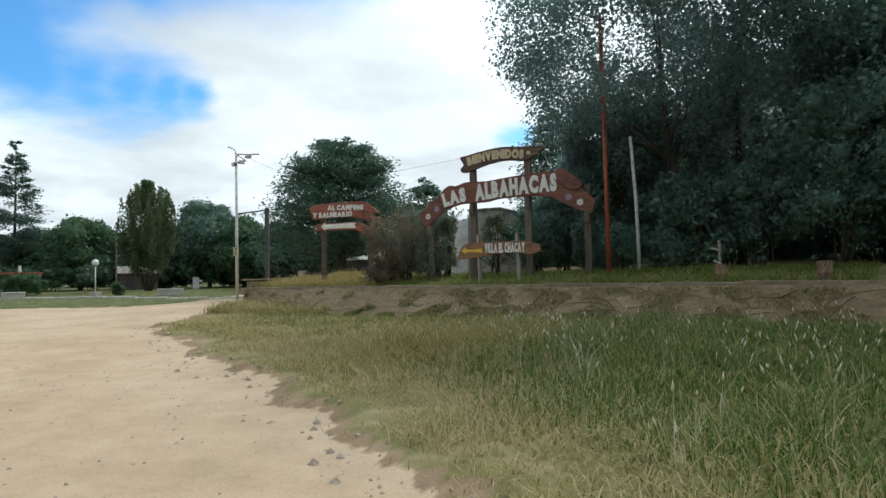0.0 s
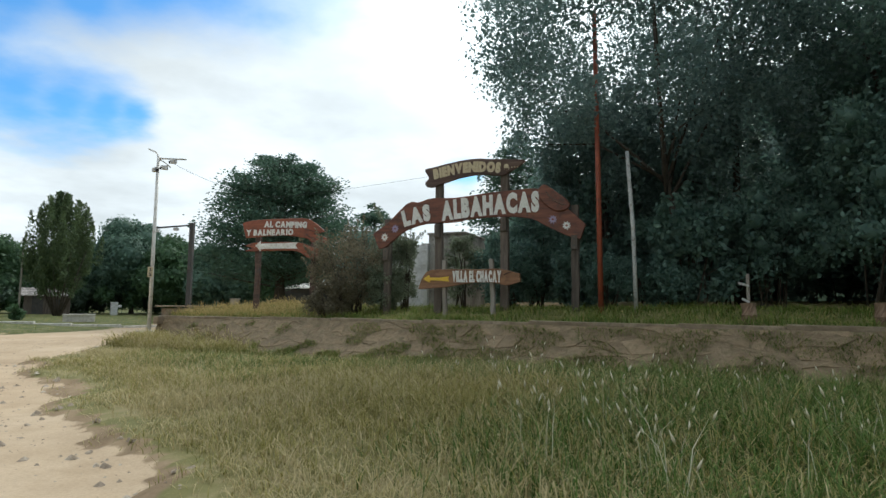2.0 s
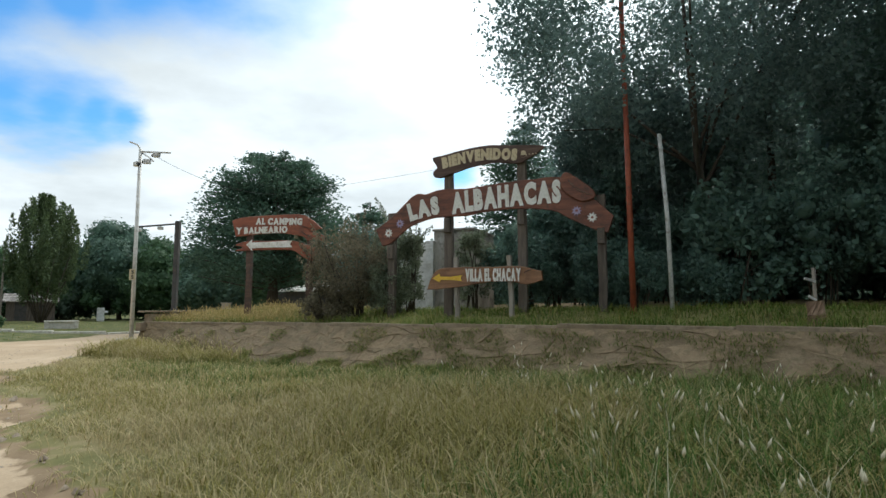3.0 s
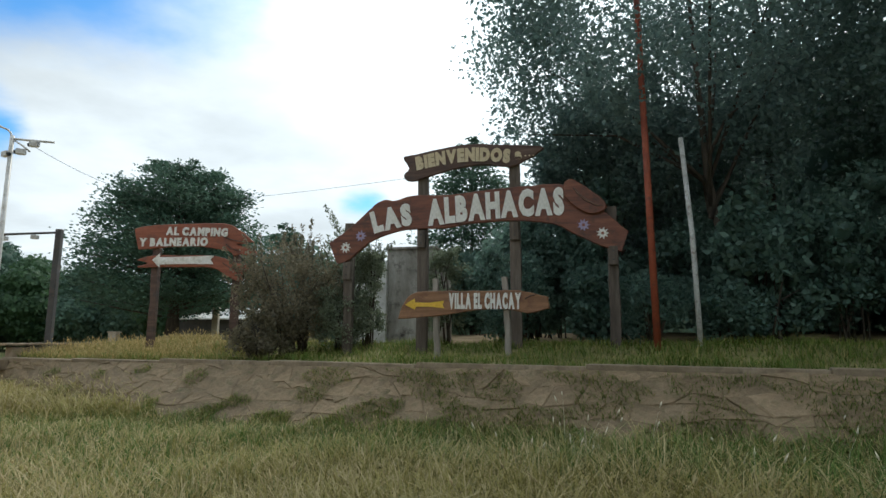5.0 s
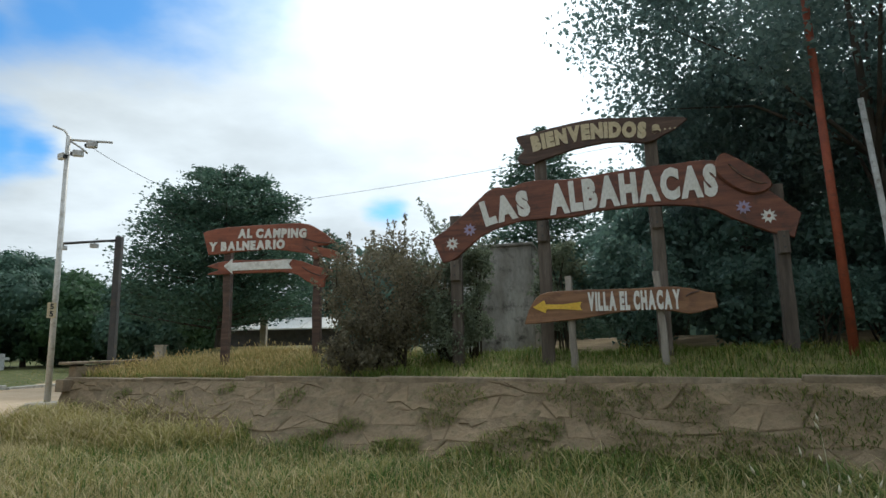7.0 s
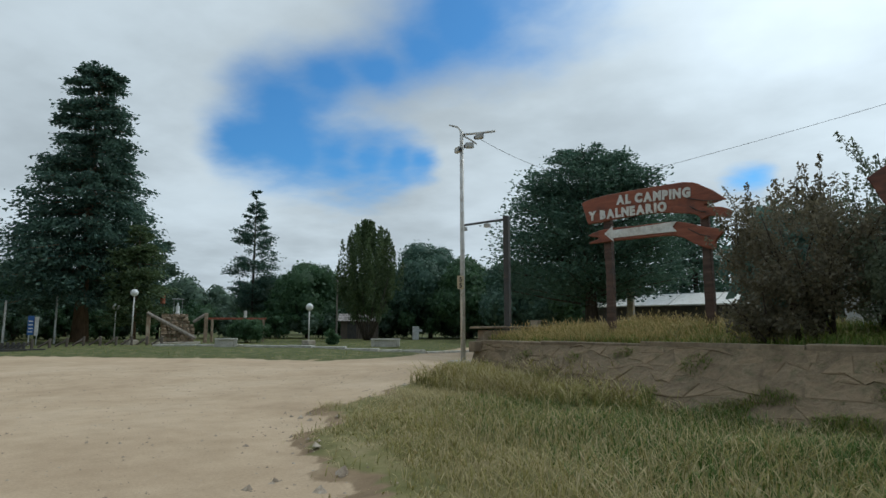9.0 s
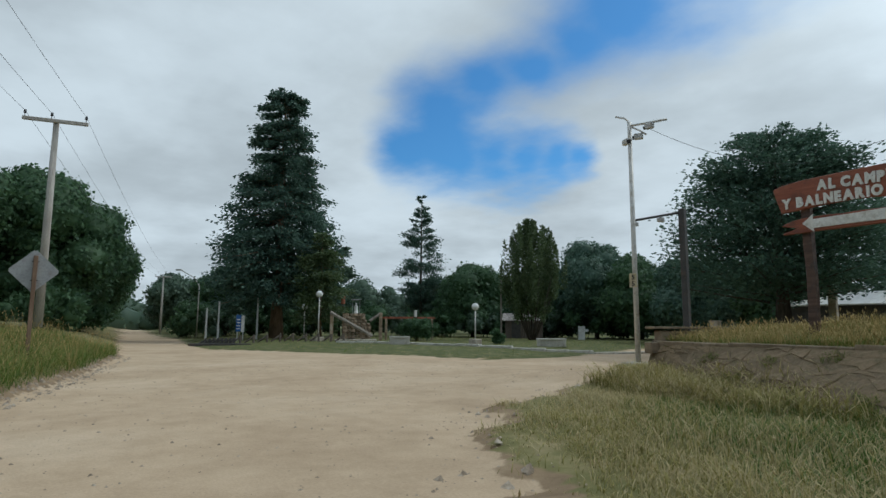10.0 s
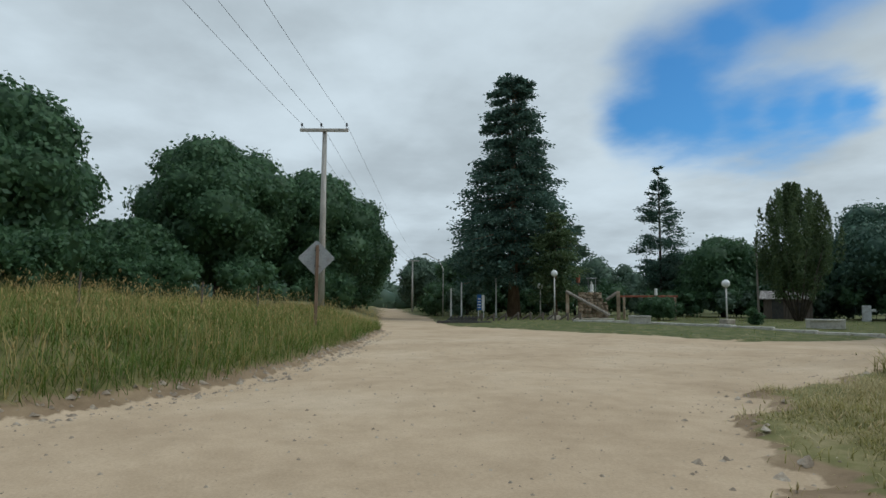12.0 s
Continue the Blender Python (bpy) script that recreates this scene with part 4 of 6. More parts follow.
many_stemmed(-34.6, 45.6, 9.2, 5.2, 67)
ROUND = "rounded dark green tree beyond the square"
for x, y, h, w, seed, lf in [(-46.6, 50.8, 8.4, 8.0, 72, LEAF_BROAD), (-36.2, 57.0, 10.2, 8.4, 73, LEAF_CEDAR), (-31.2, 55.5, 8.0, 6.5, 74, LEAF_BROAD), (-41.5, 56.5, 7.6, 6.5, 75, LEAF_BROAD), (-28.0, 60.0, 6.8, 7.0, 76, LEAF_FAR_HAZE), (-24.5, 52.0, 6.8, 6.5, 77, LEAF_CEDAR), (-20.3, 56.0, 7.4, 7.0, 78, LEAF_BROAD), (-54.0, 52.5, 7.0, 7.5, 79, LEAF_FAR_HAZE), (-17.5, 49.0, 6.4, 6.0, 80, LEAF_BROAD)]:
    broad_tree(x, y, h, w, seed, 8000, 0.32, lf, low=0.02, trunk=0.25, label=ROUND, group="trees beyond the square", clumps=30)
for i in range(22):
    rr = random.Random(500 + i)
    a = radians(100 + 2.7 * i + rr.uniform(-1, 1))
    d = rr.uniform(78, 100)
    broad_tree(-4 + d * math.cos(a), 8.6 + d * math.sin(a), rr.uniform(6.5, 9.0), rr.uniform(8, 11), 600 + i, 1900, 0.55, LEAF_FAR_HAZE, low=0.02, trunk=0.25, label="distant grey-green tree on the skyline, haze in its leaf colour", group="distant trees", clumps=18)
# beyond x -85 the leaf colour that carries the haze takes over
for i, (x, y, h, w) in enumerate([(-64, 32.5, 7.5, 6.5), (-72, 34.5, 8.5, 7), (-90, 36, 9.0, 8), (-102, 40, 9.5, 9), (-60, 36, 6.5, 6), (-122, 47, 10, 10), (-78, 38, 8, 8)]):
    broad_tree(x, y, h, w, 700 + i, 6500, 0.4, LEAF_FAR_HAZE if x < -85 else LEAF_BROAD, low=0.04, trunk=0.22, label="leafy tree along the far road", group="trees along the far road", clumps=24)
for i in range(26):
    rr = random.Random(1300 + i)
    a, d = radians(97 + 2.55 * i), rr.uniform(57, 61)
    x, y = -4 + d * math.cos(a), 8.6 + d * math.sin(a)
    shrub(x, y, rr.uniform(2.6, 3.8), rr.uniform(6, 8), 1400 + i, 1400, 0.34, LEAF_BROAD if i % 3 else LEAF_FAR_HAZE, "dark green bush closing the far side of the square", "bushes beyond the square", "far_bush", stems=4, inner=0.75, clumps=16, core=0.8)
for i, (x, y) in enumerate([(-40, 0), (-42, 4.5), (-44, 9.5), (-48, 14.5), (-55, 17.5), (-64, 19.5), (-75, 22.5), (-88, 25), (-36, -5), (-31, -10)]):
    shrub(x, y, 3.0, 6.0, 1500 + i, 1700, 0.32, LEAF_BROAD, "dense bush at the foot of the bank's trees", "bushes on the bank", "bank_bush", stems=4, inner=0.75, clumps=18, core=0.8)
# the row of trees on the bank
for i, (x, y, h, w) in enumerate([(-36.4, -2.5, 10.3, 10.5), (-44.5, -8.0, 11.0, 10.5), (-44.5, 2.4, 5.4, 7.0), (-48.8, 7.3, 12.9, 11.4), (-53.0, 14.8, 12.6, 10.6), (-60.5, 18.8, 11.6, 10.2), (-70.5, 21.2, 11.0, 9.0), (-82, 23.0, 10.5, 8.5), (-95, 26, 11, 9), (-34, -8.0, 10.0, 9.0), (-30.0, -13.5, 10.5, 9.0), (-58.0, 9.5, 11.0, 9.0), (-24, -20.0, 10.5, 9.5), (-112, 29, 11, 10)]):
    broad_tree(x, y, h, w, 800 + i, 17000 if x > -62 and y > -5 else 6000, 0.3 if x > -62 and y > -5 else 0.42, LEAF_BROAD, low=0.02, trunk=0.3, label="big rounded dark green tree on the grassy bank", group="trees on the bank", clumps=80, puff=(0.1, 0.19))
for i, (x, y, h, w) in enumerate([(-27.0, 2.0, 2.6, 3.6), (-25.0, -2.0, 2.4, 3.4), (-29.0, 5.5, 2.0, 3.0), (-22.5, -5.5, 2.6, 3.4), (-33.5, 4.0, 2.8, 3.4)]):
    shrub(x, y, h, w, 850 + i, 4500, 0.2, LEAF_BROAD, "green bush on the bank below the trees", "bushes on the bank", "bank_bush")
# woods along the skyline, their haze held in the leaf colour
wrng = np.random.default_rng(2024)
woods = thing("distant_woods", (0, 0, 0), 0, "dark woods along the skyline, haze in their leaf colour", "woods")
woods["kind"] = "stuff"
n = 260
a = np.radians(np.linspace(-25, 200, n) + wrng.uniform(-0.5, 0.5, n))
d = np.where(a > radians(88), wrng.uniform(135, 185, n), wrng.uniform(44, 60, n))
centers = np.stack([-4 + d * np.cos(a), 8.6 + d * np.sin(a), wrng.uniform(1.0, 4.5, n)], 1)
r = wrng.uniform(3.0, 6.5, n)
radii = np.stack([r, r, r * 0.75], 1)
tagged(leaf_cloud("wood_crowns", blobs_points(15000, centers, radii, wrng, 0.8, 0.05), 1.1, LEAF_FAR_HAZE, woods, wrng, long=1.4), kind="stuff")
tagged(inner_foliage(centers, radii, LEAF_FAR_HAZE, woods, 5, 0.9), kind="stuff")
# a screen of trees that closes the view behind
for i in range(12):
    a = radians(205 + 13 * i)
    broad_tree(2 + 46 * math.cos(a), -4 + 46 * math.sin(a), 9.5 + (i % 3), 10, 900 + i, 1500, 0.9, LEAF_BROAD, low=0.05, trunk=0.3, label="dark green tree beside the road", group="trees behind", clumps=18)


# ---- the battered stone wall of the terrace ----
def on_wall(u, s):
    return CORNER[0] + u * ALONG[0] + s * BACK[0], CORNER[1] + u * ALONG[1] + s * BACK[1]


def batter_point(u, v):
    """A point of the wall's sloping face: u along it, v from the foot (0) to the top (1)."""
    b = foot_out(np.array(u))
    s = -b * (1 - v) + 0.0
    x, y = on_wall(u, s)
    sag = -0.07 * np.sin(np.pi * v)
    return np.array((x, y, FOOT - 0.08 + (wall_top(u) - 0.02 - FOOT + 0.08) * v + sag))


wall = thing("retaining_wall", (0, 0, 0), 0, "low battered wall of rough stone slabs with a concrete coping", "wall")
wall["kind"] = "structure"
nu, nv = 136, 9
V = [batter_point(WALL_LONG * i / (nu - 1), j / (nv - 1)) - np.array((0, 0, 0.004 + 0.012 * math.sin(i * 1.7 + j * 2.1))) for i in range(nu) for j in range(nv)]
F = [(i * nv + j, (i + 1) * nv + j, (i + 1) * nv + j + 1, i * nv + j + 1) for i in range(nu - 1) for j in range(nv - 1)]
bed = mesh_of("mortar_bed", V, F, MORTAR, wall)
bed.data.shade_smooth()
rng = random.Random(5)
bm = bmesh.new()
L = 0.0
coping_pieces = []
while L < WALL_LONG:
    step = rng.uniform(1.6, 3.0)
    coping_pieces.append((L, min(L + step, WALL_LONG)))
    L += step
for a, b in coping_pieces:
    bm = bmesh.new()
    x, y = on_wall((a + b) / 2, 0.07)
    box(bm, (0, 0, 0), (b - a - 0.012, 0.2, 0.1), 0.012)
    for v in bm.verts:
        v.co.z += rng.uniform(-0.006, 0.006)
        v.co.y += rng.uniform(-0.008, 0.008)
    ob = part("coping", bm, COPING, wall)
    ob.matrix_basis = pose(x, y, wall_top((a + b) / 2) - 0.03 + rng.uniform(-0.006, 0.006), 0, 0, math.degrees(math.atan2(ALONG[1], ALONG[0])))

# the end wall towards the side road, of worn blocks with a slab on top
end_wall = thing("end_wall", (CORNER[0], CORNER[1], -0.17), math.degrees(math.atan2(ALONG[1], ALONG[0])), "short end wall of worn brown blocks with a slab on top", "wall")
end_wall["kind"] = "structure"
for i in range(6):
    for j in range(4):
        bm = bmesh.new()
        box(bm, (0.14, 0.02 + 0.52 * i + 0.26 * (j % 2), 0.13 + 0.262 * j), (0.27 + rng.uniform(-0.015, 0.015), 0.5, 0.25), 0.014)
        for v in bm.verts:
            v.co.x += rng.uniform(-0.01, 0.01)
        part("block", bm, COPING, end_wall)
bm = bmesh.new()
box(bm, (0.13, 1.4, 1.105), (0.4, 3.1, 0.055), 0.01)
part("slab", bm, COPING, end_wall)


# ---- signs ----
def facing(a, b):
    return math.degrees(math.atan2(b[1] - a[1], b[0] - a[0]))


def flower(parent, x, y, z, r, material, seed):
    """A daisy cut out of board, with its round heart."""
    rr = random.Random(seed)
    bm = bmesh.new()
    pts = []
    for k in range(18):
        q = r if k % 2 == 0 else r * 0.55
        a = math.pi * k / 9 + rr.uniform(-0.06, 0.06)
        pts.append((x + q * math.cos(a), z + q * math.sin(a)))
    board(bm, pts, y - 0.012, y + 0.01, 0)
    f = part("flower", bm, material, parent)
    bm = bmesh.new()
    tube(bm, [(x, y - 0.02, z), (x, y - 0.002, z)], r * 0.24, 10)
    part("heart", bm, SIGN_RED, f)


def post(parent, x, y, z0, z1, w=0.19, d=0.14, material=None, seed=0, lean=0.0, label=""):
    """A squared post with worn faces."""
    rr = random.Random(seed)
    bm = bmesh.new()
    n = 7
    rings = []
    for i in range(n):
        t = i / (n - 1)
        cx, cz = x + lean * t + rr.uniform(-0.008, 0.008), z0 + (z1 - z0) * t
        rings.append([bm.verts.new((cx + sx * w / 2 * rr.uniform(0.93, 1.05), y + sy * d / 2, cz)) for sx, sy in ((-1, -1), (1, -1), (1, 1), (-1, 1))])
    for a, b in zip(rings, rings[1:]):
        for k in range(4):
            bm.faces.new((a[k], a[(k + 1) % 4], b[(k + 1) % 4], b[k]))
    bm.faces.new(rings[0][::-1])
    bm.faces.new(rings[-1])
    bmesh.ops.bevel(bm, geom=[e for e in bm.edges if abs(e.verts[0].co.z - e.verts[1].co.z) > 0.05], offset=0.014, segments=1, affect="EDGES")
    return part("post", bm, material or POST_WOOD, parent, label)


A0, A1 = (-2.846, 18.475), (1.96, 17.068)
arch = thing("arch_sign", (*A0, 0), facing(A0, A1), "tall arched wooden welcome sign on four posts", "sign")
for i, (x, top) in enumerate([(0.0, 3.38), (1.5, 4.5), (3.28, 4.5), (5.02, 3.5)]):
    post(arch, x, 0.12, 0.75, top, 0.18 if i in (0, 3) else 0.2, 0.14, seed=i)
bm = bmesh.new()
board(bm, smooth_outline([(-0.39, 2.98), (0.07, 3.29), (0.39, 3.58), (0.62, 3.76), (0.8, 3.81), (0.95, 3.77), (1.37, 3.87), (1.96, 3.84), (2.8, 3.9), (3.61, 3.94), (4.2, 3.93), (4.5, 3.7), (4.86, 3.43), (5.29, 3.02), (5.17, 2.66), (4.83, 2.77), (4.36, 3.0), (3.99, 3.2), (3.25, 3.29), (2.48, 3.27), (1.96, 3.2), (1.33, 3.2), (0.9, 3.14), (0.46, 2.97), (0.03, 2.63), (-0.21, 2.57)], 3, 0.006, 3, (0, 13, 14, 25)), -0.03, 0.045, 0.012)
main = part("arch_board", bm, SIGN_WOOD, arch, "reddish arched board with a worn edge")
bm = bmesh.new()
board(bm, smooth_outline([(4.18, 3.9), (4.33, 4.02), (4.58, 3.85), (4.86, 3.62), (4.93, 3.46), (4.8, 3.36), (4.6, 3.36), (4.42, 3.46), (4.22, 3.66)], 4, 0.006, 4), -0.09, -0.032, 0.02)
knot = part("carved_knot", bm, SIGN_WOOD, arch, "carved knot of wood on the board")
for k in range(3):
    bm = bmesh.new()
    q = 0.02 * k
    tube(bm, [(4.36 + q, -0.092, 3.84 - 2 * q), (4.52 + q, -0.1, 3.66 - 1.5 * q), (4.72 + q, -0.1, 3.53 - q), (4.86 - q, -0.092, 3.49)], 0.011, 5)
    part("groove", bm, SIGN_TAN if k == 1 else SIGN_DARK, knot)
bm = bmesh.new()
board(bm, smooth_outline([(1.12, 4.64), (1.37, 4.68), (1.9, 4.77), (2.49, 4.82), (3.01, 4.77), (3.8, 4.69), (3.72, 4.55), (3.5, 4.43), (3.21, 4.33), (2.59, 4.4), (1.86, 4.29), (1.4, 4.16), (1.2, 4.17), (1.13, 4.28), (1.24, 4.41)], 3, 0.006, 6), -0.03, 0.045, 0.012)
part("upper_board", bm, SIGN_DARK, arch, "dark weathered upper board")
word(arch, "LAS", 0.5, 1.3, lambda x: 3.375 + 0.22 * (x - 0.62) - 0.06 * (x - 0.62) ** 2, 0.385, lambda x: 15 - 11 * (x - 0.6), WHITE_PAINT, 0.04, 0.04)
word(arch, "ALBAHACAS", 1.62, 4.19, lambda x: 3.535 + 0.045 * (x - 1.6) - 0.022 * (x - 2.9) ** 2, 0.46, lambda x: 4 - 1.6 * (x - 1.6), WHITE_PAINT, 0.03, 0.042)
word(arch, "BIENVENIDOS", 1.38, 3.22, lambda x: 4.47 + 0.135 * math.sin(math.pi * (x - 1.3) / 2.2), 0.235, lambda x: 9 - 8 * (x - 1.4), CREAM_PAINT, 0.05, 0.026)
letter(arch, "a", 3.37, -0.03, 4.53, 0.18, -4, CREAM_PAINT, 1.0, 0.018)
for k in range(3):
    bm = bmesh.new()
    tube(bm, [(3.5 + 0.075 * k, -0.04, 4.515), (3.5 + 0.075 * k, -0.02, 4.515)], 0.014, 8)
    part("dot", bm, CREAM_PAINT, arch)
for x, z, m, s in ((-0.03, 2.88, WHITE_PAINT, 1), (0.28, 3.1, LILAC_PAINT, 2), (4.52, 3.16, LILAC_PAINT, 3), (4.85, 3.0, WHITE_PAINT, 4)):
    flower(arch, x, -0.03, z, 0.115, m, s)
for x, z in ((0.0, 2.42), (1.5, 3.0), (3.28, 3.1), (5.02, 2.6)):
    bm = bmesh.new()
    box(bm, (x, 0.0, z), (0.16, 0.08, 0.34), 0.012)
    c = part("cleat", bm, POST_WOOD, arch)
    for dz in (-0.08, 0.08):
        bm = bmesh.new()
        tube(bm, [(x, -0.05, z + dz), (x, -0.038, z + dz)], 0.018, 8)
        part("bolt", bm, DARK_STEEL, c)

V0, V1 = (-1.26, 17.45), (0.0, 16.95)
villa = thing("arrow_sign", (*V0, 0), facing(V0, V1), "tan plank sign with a yellow arrow on two rough stakes", "sign")
bm = bmesh.new()
board(bm, smooth_outline([(-0.6, 1.47), (-0.47, 1.8), (-0.23, 1.95), (0.4, 1.96), (1.0, 1.945), (1.6, 1.945), (2.1, 1.83), (2.12, 1.64), (1.77, 1.55), (1.36, 1.63), (0.74, 1.6), (0.16, 1.52)], 3, 0.006, 8, (0, 6, 7)), -0.03, 0.03, 0.012)
part("plank", bm, SIGN_TAN, villa)
bm = bmesh.new()
board(bm, [(-0.46, 1.725), (-0.28, 1.83), (-0.26, 1.765), (0.0, 1.755), (0.28, 1.785), (0.25, 1.72), (0.28, 1.655), (0.0, 1.685), (-0.25, 1.69), (-0.27, 1.635)], -0.045, -0.029, 0)
part("arrow", bm, YELLOW_PAINT, villa, "yellow painted arrow")
word(villa, "VILLA EL CHACAY", 0.37, 1.65, lambda x: 1.785 - 0.012 * x, 0.25, lambda x: 0, WHITE_PAINT, 0.05, 0.022)
for x, top, lean, s in ((0.1, 2.19, -0.03, 21), (1.37, 2.19, -0.06, 22)):
    post(villa, x - lean * 0.6, 0.085, 0.75, top, 0.1, 0.1, POLE_WOOD, s, lean)
bm = bmesh.new()
tube(bm, [(1.72, -0.035, 1.8), (1.8, -0.04, 1.85), (1.9, -0.04, 1.87)], 0.012, 5)
part("carved_twig", bm, SIGN_DARK, villa)

C0, C1 = (-8.17, 21.19), (-5.2, 20.58)
camp = thing("road_sign", (*C0, 0), facing(C0, C1), "red-brown wooden sign with a white arrow on two posts", "sign")
bm = bmesh.new()
board(bm, smooth_outline([(-0.01, 3.66), (0.35, 3.74), (1.2, 3.76), (2.23, 3.75), (2.64, 3.6), (3.03, 3.3), (2.8, 3.26), (2.62, 3.24), (3.08, 3.1), (3.05, 2.92), (2.75, 3.02), (2.55, 2.98), (2.41, 3.09), (1.74, 3.21), (1.21, 3.22), (0.13, 3.17)], 3, 0.006, 9, (0, 15, 5, 9)), -0.03, 0.035, 0.012)
part("upper_board", bm, SIGN_RED, camp)
bm = bmesh.new()
board(bm, smooth_outline([(0.12, 2.92), (0.55, 3.02), (1.2, 3.01), (1.95, 3.0), (2.3, 2.93), (2.69, 2.8), (2.95, 2.72), (2.8, 2.55), (2.75, 2.38), (2.4, 2.52), (2.04, 2.71), (1.2, 2.74), (0.15, 2.74), (0.4, 2.84)], 3, 0.006, 10), -0.04, 0.03, 0.012)
part("lower_board", bm, SIGN_RED, camp)
bm = bmesh.new()
board(bm, [(0.53, 2.91), (0.72, 3.06), (0.72, 2.97), (1.5, 2.975), (2.08, 2.99), (2.0, 2.89), (2.08, 2.79), (1.5, 2.8), (0.72, 2.8), (0.74, 2.72)], -0.06, -0.038, 0.004)
part("arrow", bm, WHITE_PAINT, camp, "white painted arrow")
word(camp, "AL CAMPING", 0.83, 2.38, lambda x: 3.6 - 0.045 * (x - 0.8), 0.18, lambda x: -2, WHITE_PAINT, 0.12, 0.016)
word(camp, "Y BALNEARIO", 0.16, 1.9, lambda x: 3.34 - 0.01 * x, 0.18, lambda x: 0, WHITE_PAINT, 0.12, 0.016)
for k, (xa, za, xb, zb) in enumerate(((2.3, 3.42, 2.95, 3.28), (2.35, 3.25, 2.65, 3.1), (2.3, 2.82, 2.7, 2.62))):
    bm = bmesh.new()
    tube(bm, [(xa, -0.045, za), ((xa + xb) / 2, -0.05, (za + zb) / 2 - 0.03), (xb, -0.045, zb)], 0.012, 5)
    part("carved_crack", bm, SIGN_DARK, camp)
for x, s in ((0.55, 31), (2.58, 32)):
    post(camp, x, 0.1, 0.6, 3.4, 0.165, 0.12, SIGN_DARK, s)

# ---- poles on the terrace ----
pole = thing("red_pole", (2.5, 16.6, 0.9), 0, "tall slim rust-red painted pole in the grass", "pole")
bm = bmesh.new()
tube(bm, [(0, 0, -0.1), (-0.02, 0.05, 3.0), (-0.06, 0.1, 7.2)], [0.062, 0.058, 0.05], 12)
part("shaft", bm, RED_POLE, pole, smooth=True)
pole = thing("pale_pole", (3.27, 16.7, 0.9), 0, "thin pole with peeling white paint", "pole")
bm = bmesh.new()
tube(bm, [(0.02, 0, -0.1), (-0.02, 0, 2.0), (-0.12, 0.03, 3.78)], [0.048, 0.045, 0.042], 8)
part("shaft", bm, PALE_PAINT, pole, smooth=True)


def stump(x, y, h, r, seed, label, z=None):
    ob = thing("tree_stump", (x, y, ground_at(x, y) - 0.05), 0, label, "stump", "stumps on the terrace")
    rr = random.Random(seed)
    bm = bmesh.new()
    tube(bm, [(0, 0, 0), (0.01, 0, h * 0.5), (0, 0.01, h)], [r * 1.12, r, r * 0.96], 11)
    for v in bm.verts:
        v.co.x *= rr.uniform(0.93, 1.07)
        v.co.y *= rr.uniform(0.93, 1.07)
    part("trunk", bm, RED_BARK, ob)
    return ob


stump(4.62, 13.9, 0.42, 0.13, 1, "short cut tree stump carrying a small stake")
stump(6.3, 13.0, 0.45, 0.14, 2, "short cut tree stump in the grass")
stake = thing("wooden_stake", (4.62, 13.9, ground_at(4.62, 13.9) + 0.36), 20, "small pale wooden stake with two slats", "stake")
bm = bmesh.new()
box(bm, (0, 0, 0.26), (0.045, 0.045, 0.52), 0.006)
part("upright", bm, POLE_WOOD, stake)
for z, t, w in ((0.33, 12, 0.22), (0.05, 25, 0.16)):
    bm = bmesh.new()
    box(bm, (-w / 2, -0.03, z), (w, 0.02, 0.04), 0.004, Matrix.Rotation(radians(t), 4, "Y"))
    part("slat", bm, PALE_PAINT, stake)

# ---- camera mast by the wall's corner ----
mast = thing("camera_mast", (-11.6, 21.76, 0.0), 0, "tall pale steel mast with cameras on a concrete foot", "mast")
bm = bmesh.new()
box(bm, (0, 0, -0.12), (0.62, 0.62, 0.46), 0.03)
part("concrete_foot", bm, CONCRETE, mast)
bm = bmesh.new()
tube(bm, [(0, 0, 0.1), (-0.01, 0, 2.6), (-0.02, 0, 6.1)], [0.065, 0.06, 0.05], 12)
part("shaft", bm, STEEL, mast, smooth=True)
bm = bmesh.new()
tube(bm, [(0.0, 0.0, 6.02), (0.3, 0.09, 6.02), (0.86, 0.25, 6.03)], 0.03, 8)
part("crossarm", bm, STEEL, mast, smooth=True)
bm = bmesh.new()
tube(bm, [(-0.02, 0, 5.98), (-0.06, 0.0, 6.16), (-0.14, 0.0, 6.25), (-0.4, 0.0, 6.36)], 0.025, 8)
part("bent_arm", bm, STEEL, mast, smooth=True)
bm = bmesh.new()
tube(bm, [(0.0, 0, 6.0), (0.22, 0.06, 5.86), (0.38, 0.1, 5.72)], 0.022, 8)
part("brace", bm, STEEL, mast, smooth=True)
for x, y, z, t in ((0.46, 0.12, 5.93, 0), (0.2, 0.04, 5.7, 20), (-0.13, 0, 5.62, 150)):
    bm = bmesh.new()
    box(bm, (x, y, z), (0.22, 0.12, 0.15), 0.02, Matrix.Rotation(radians(t), 4, "Z"))
    c = part("camera_box", bm, PALE_PAINT, mast)
    bm = bmesh.new()
    q = Matrix.Rotation(radians(t), 3, "Z") @ Vector((-0.15, 0, -0.02))
    tube(bm, [(x, y, z - 0.01), (x + q.x, y + q.y, z + q.z)], 0.05, 10)
    part("lens_hood", bm, BLACK, c)
plate_turn = facing((-4, 8.6), (-11.6, 21.76)) - 90
plate = new("number_plate", None)
plate.parent = mast
plate.matrix_basis = pose(-0.02, -0.08, 2.08, 0, 0, plate_turn + 8)
bm = bmesh.new()
box(bm, (0, 0, 0), (0.17, 0.012, 0.34), 0.004)
p = part("plate_sheet", bm, CREAM_PAINT, plate)
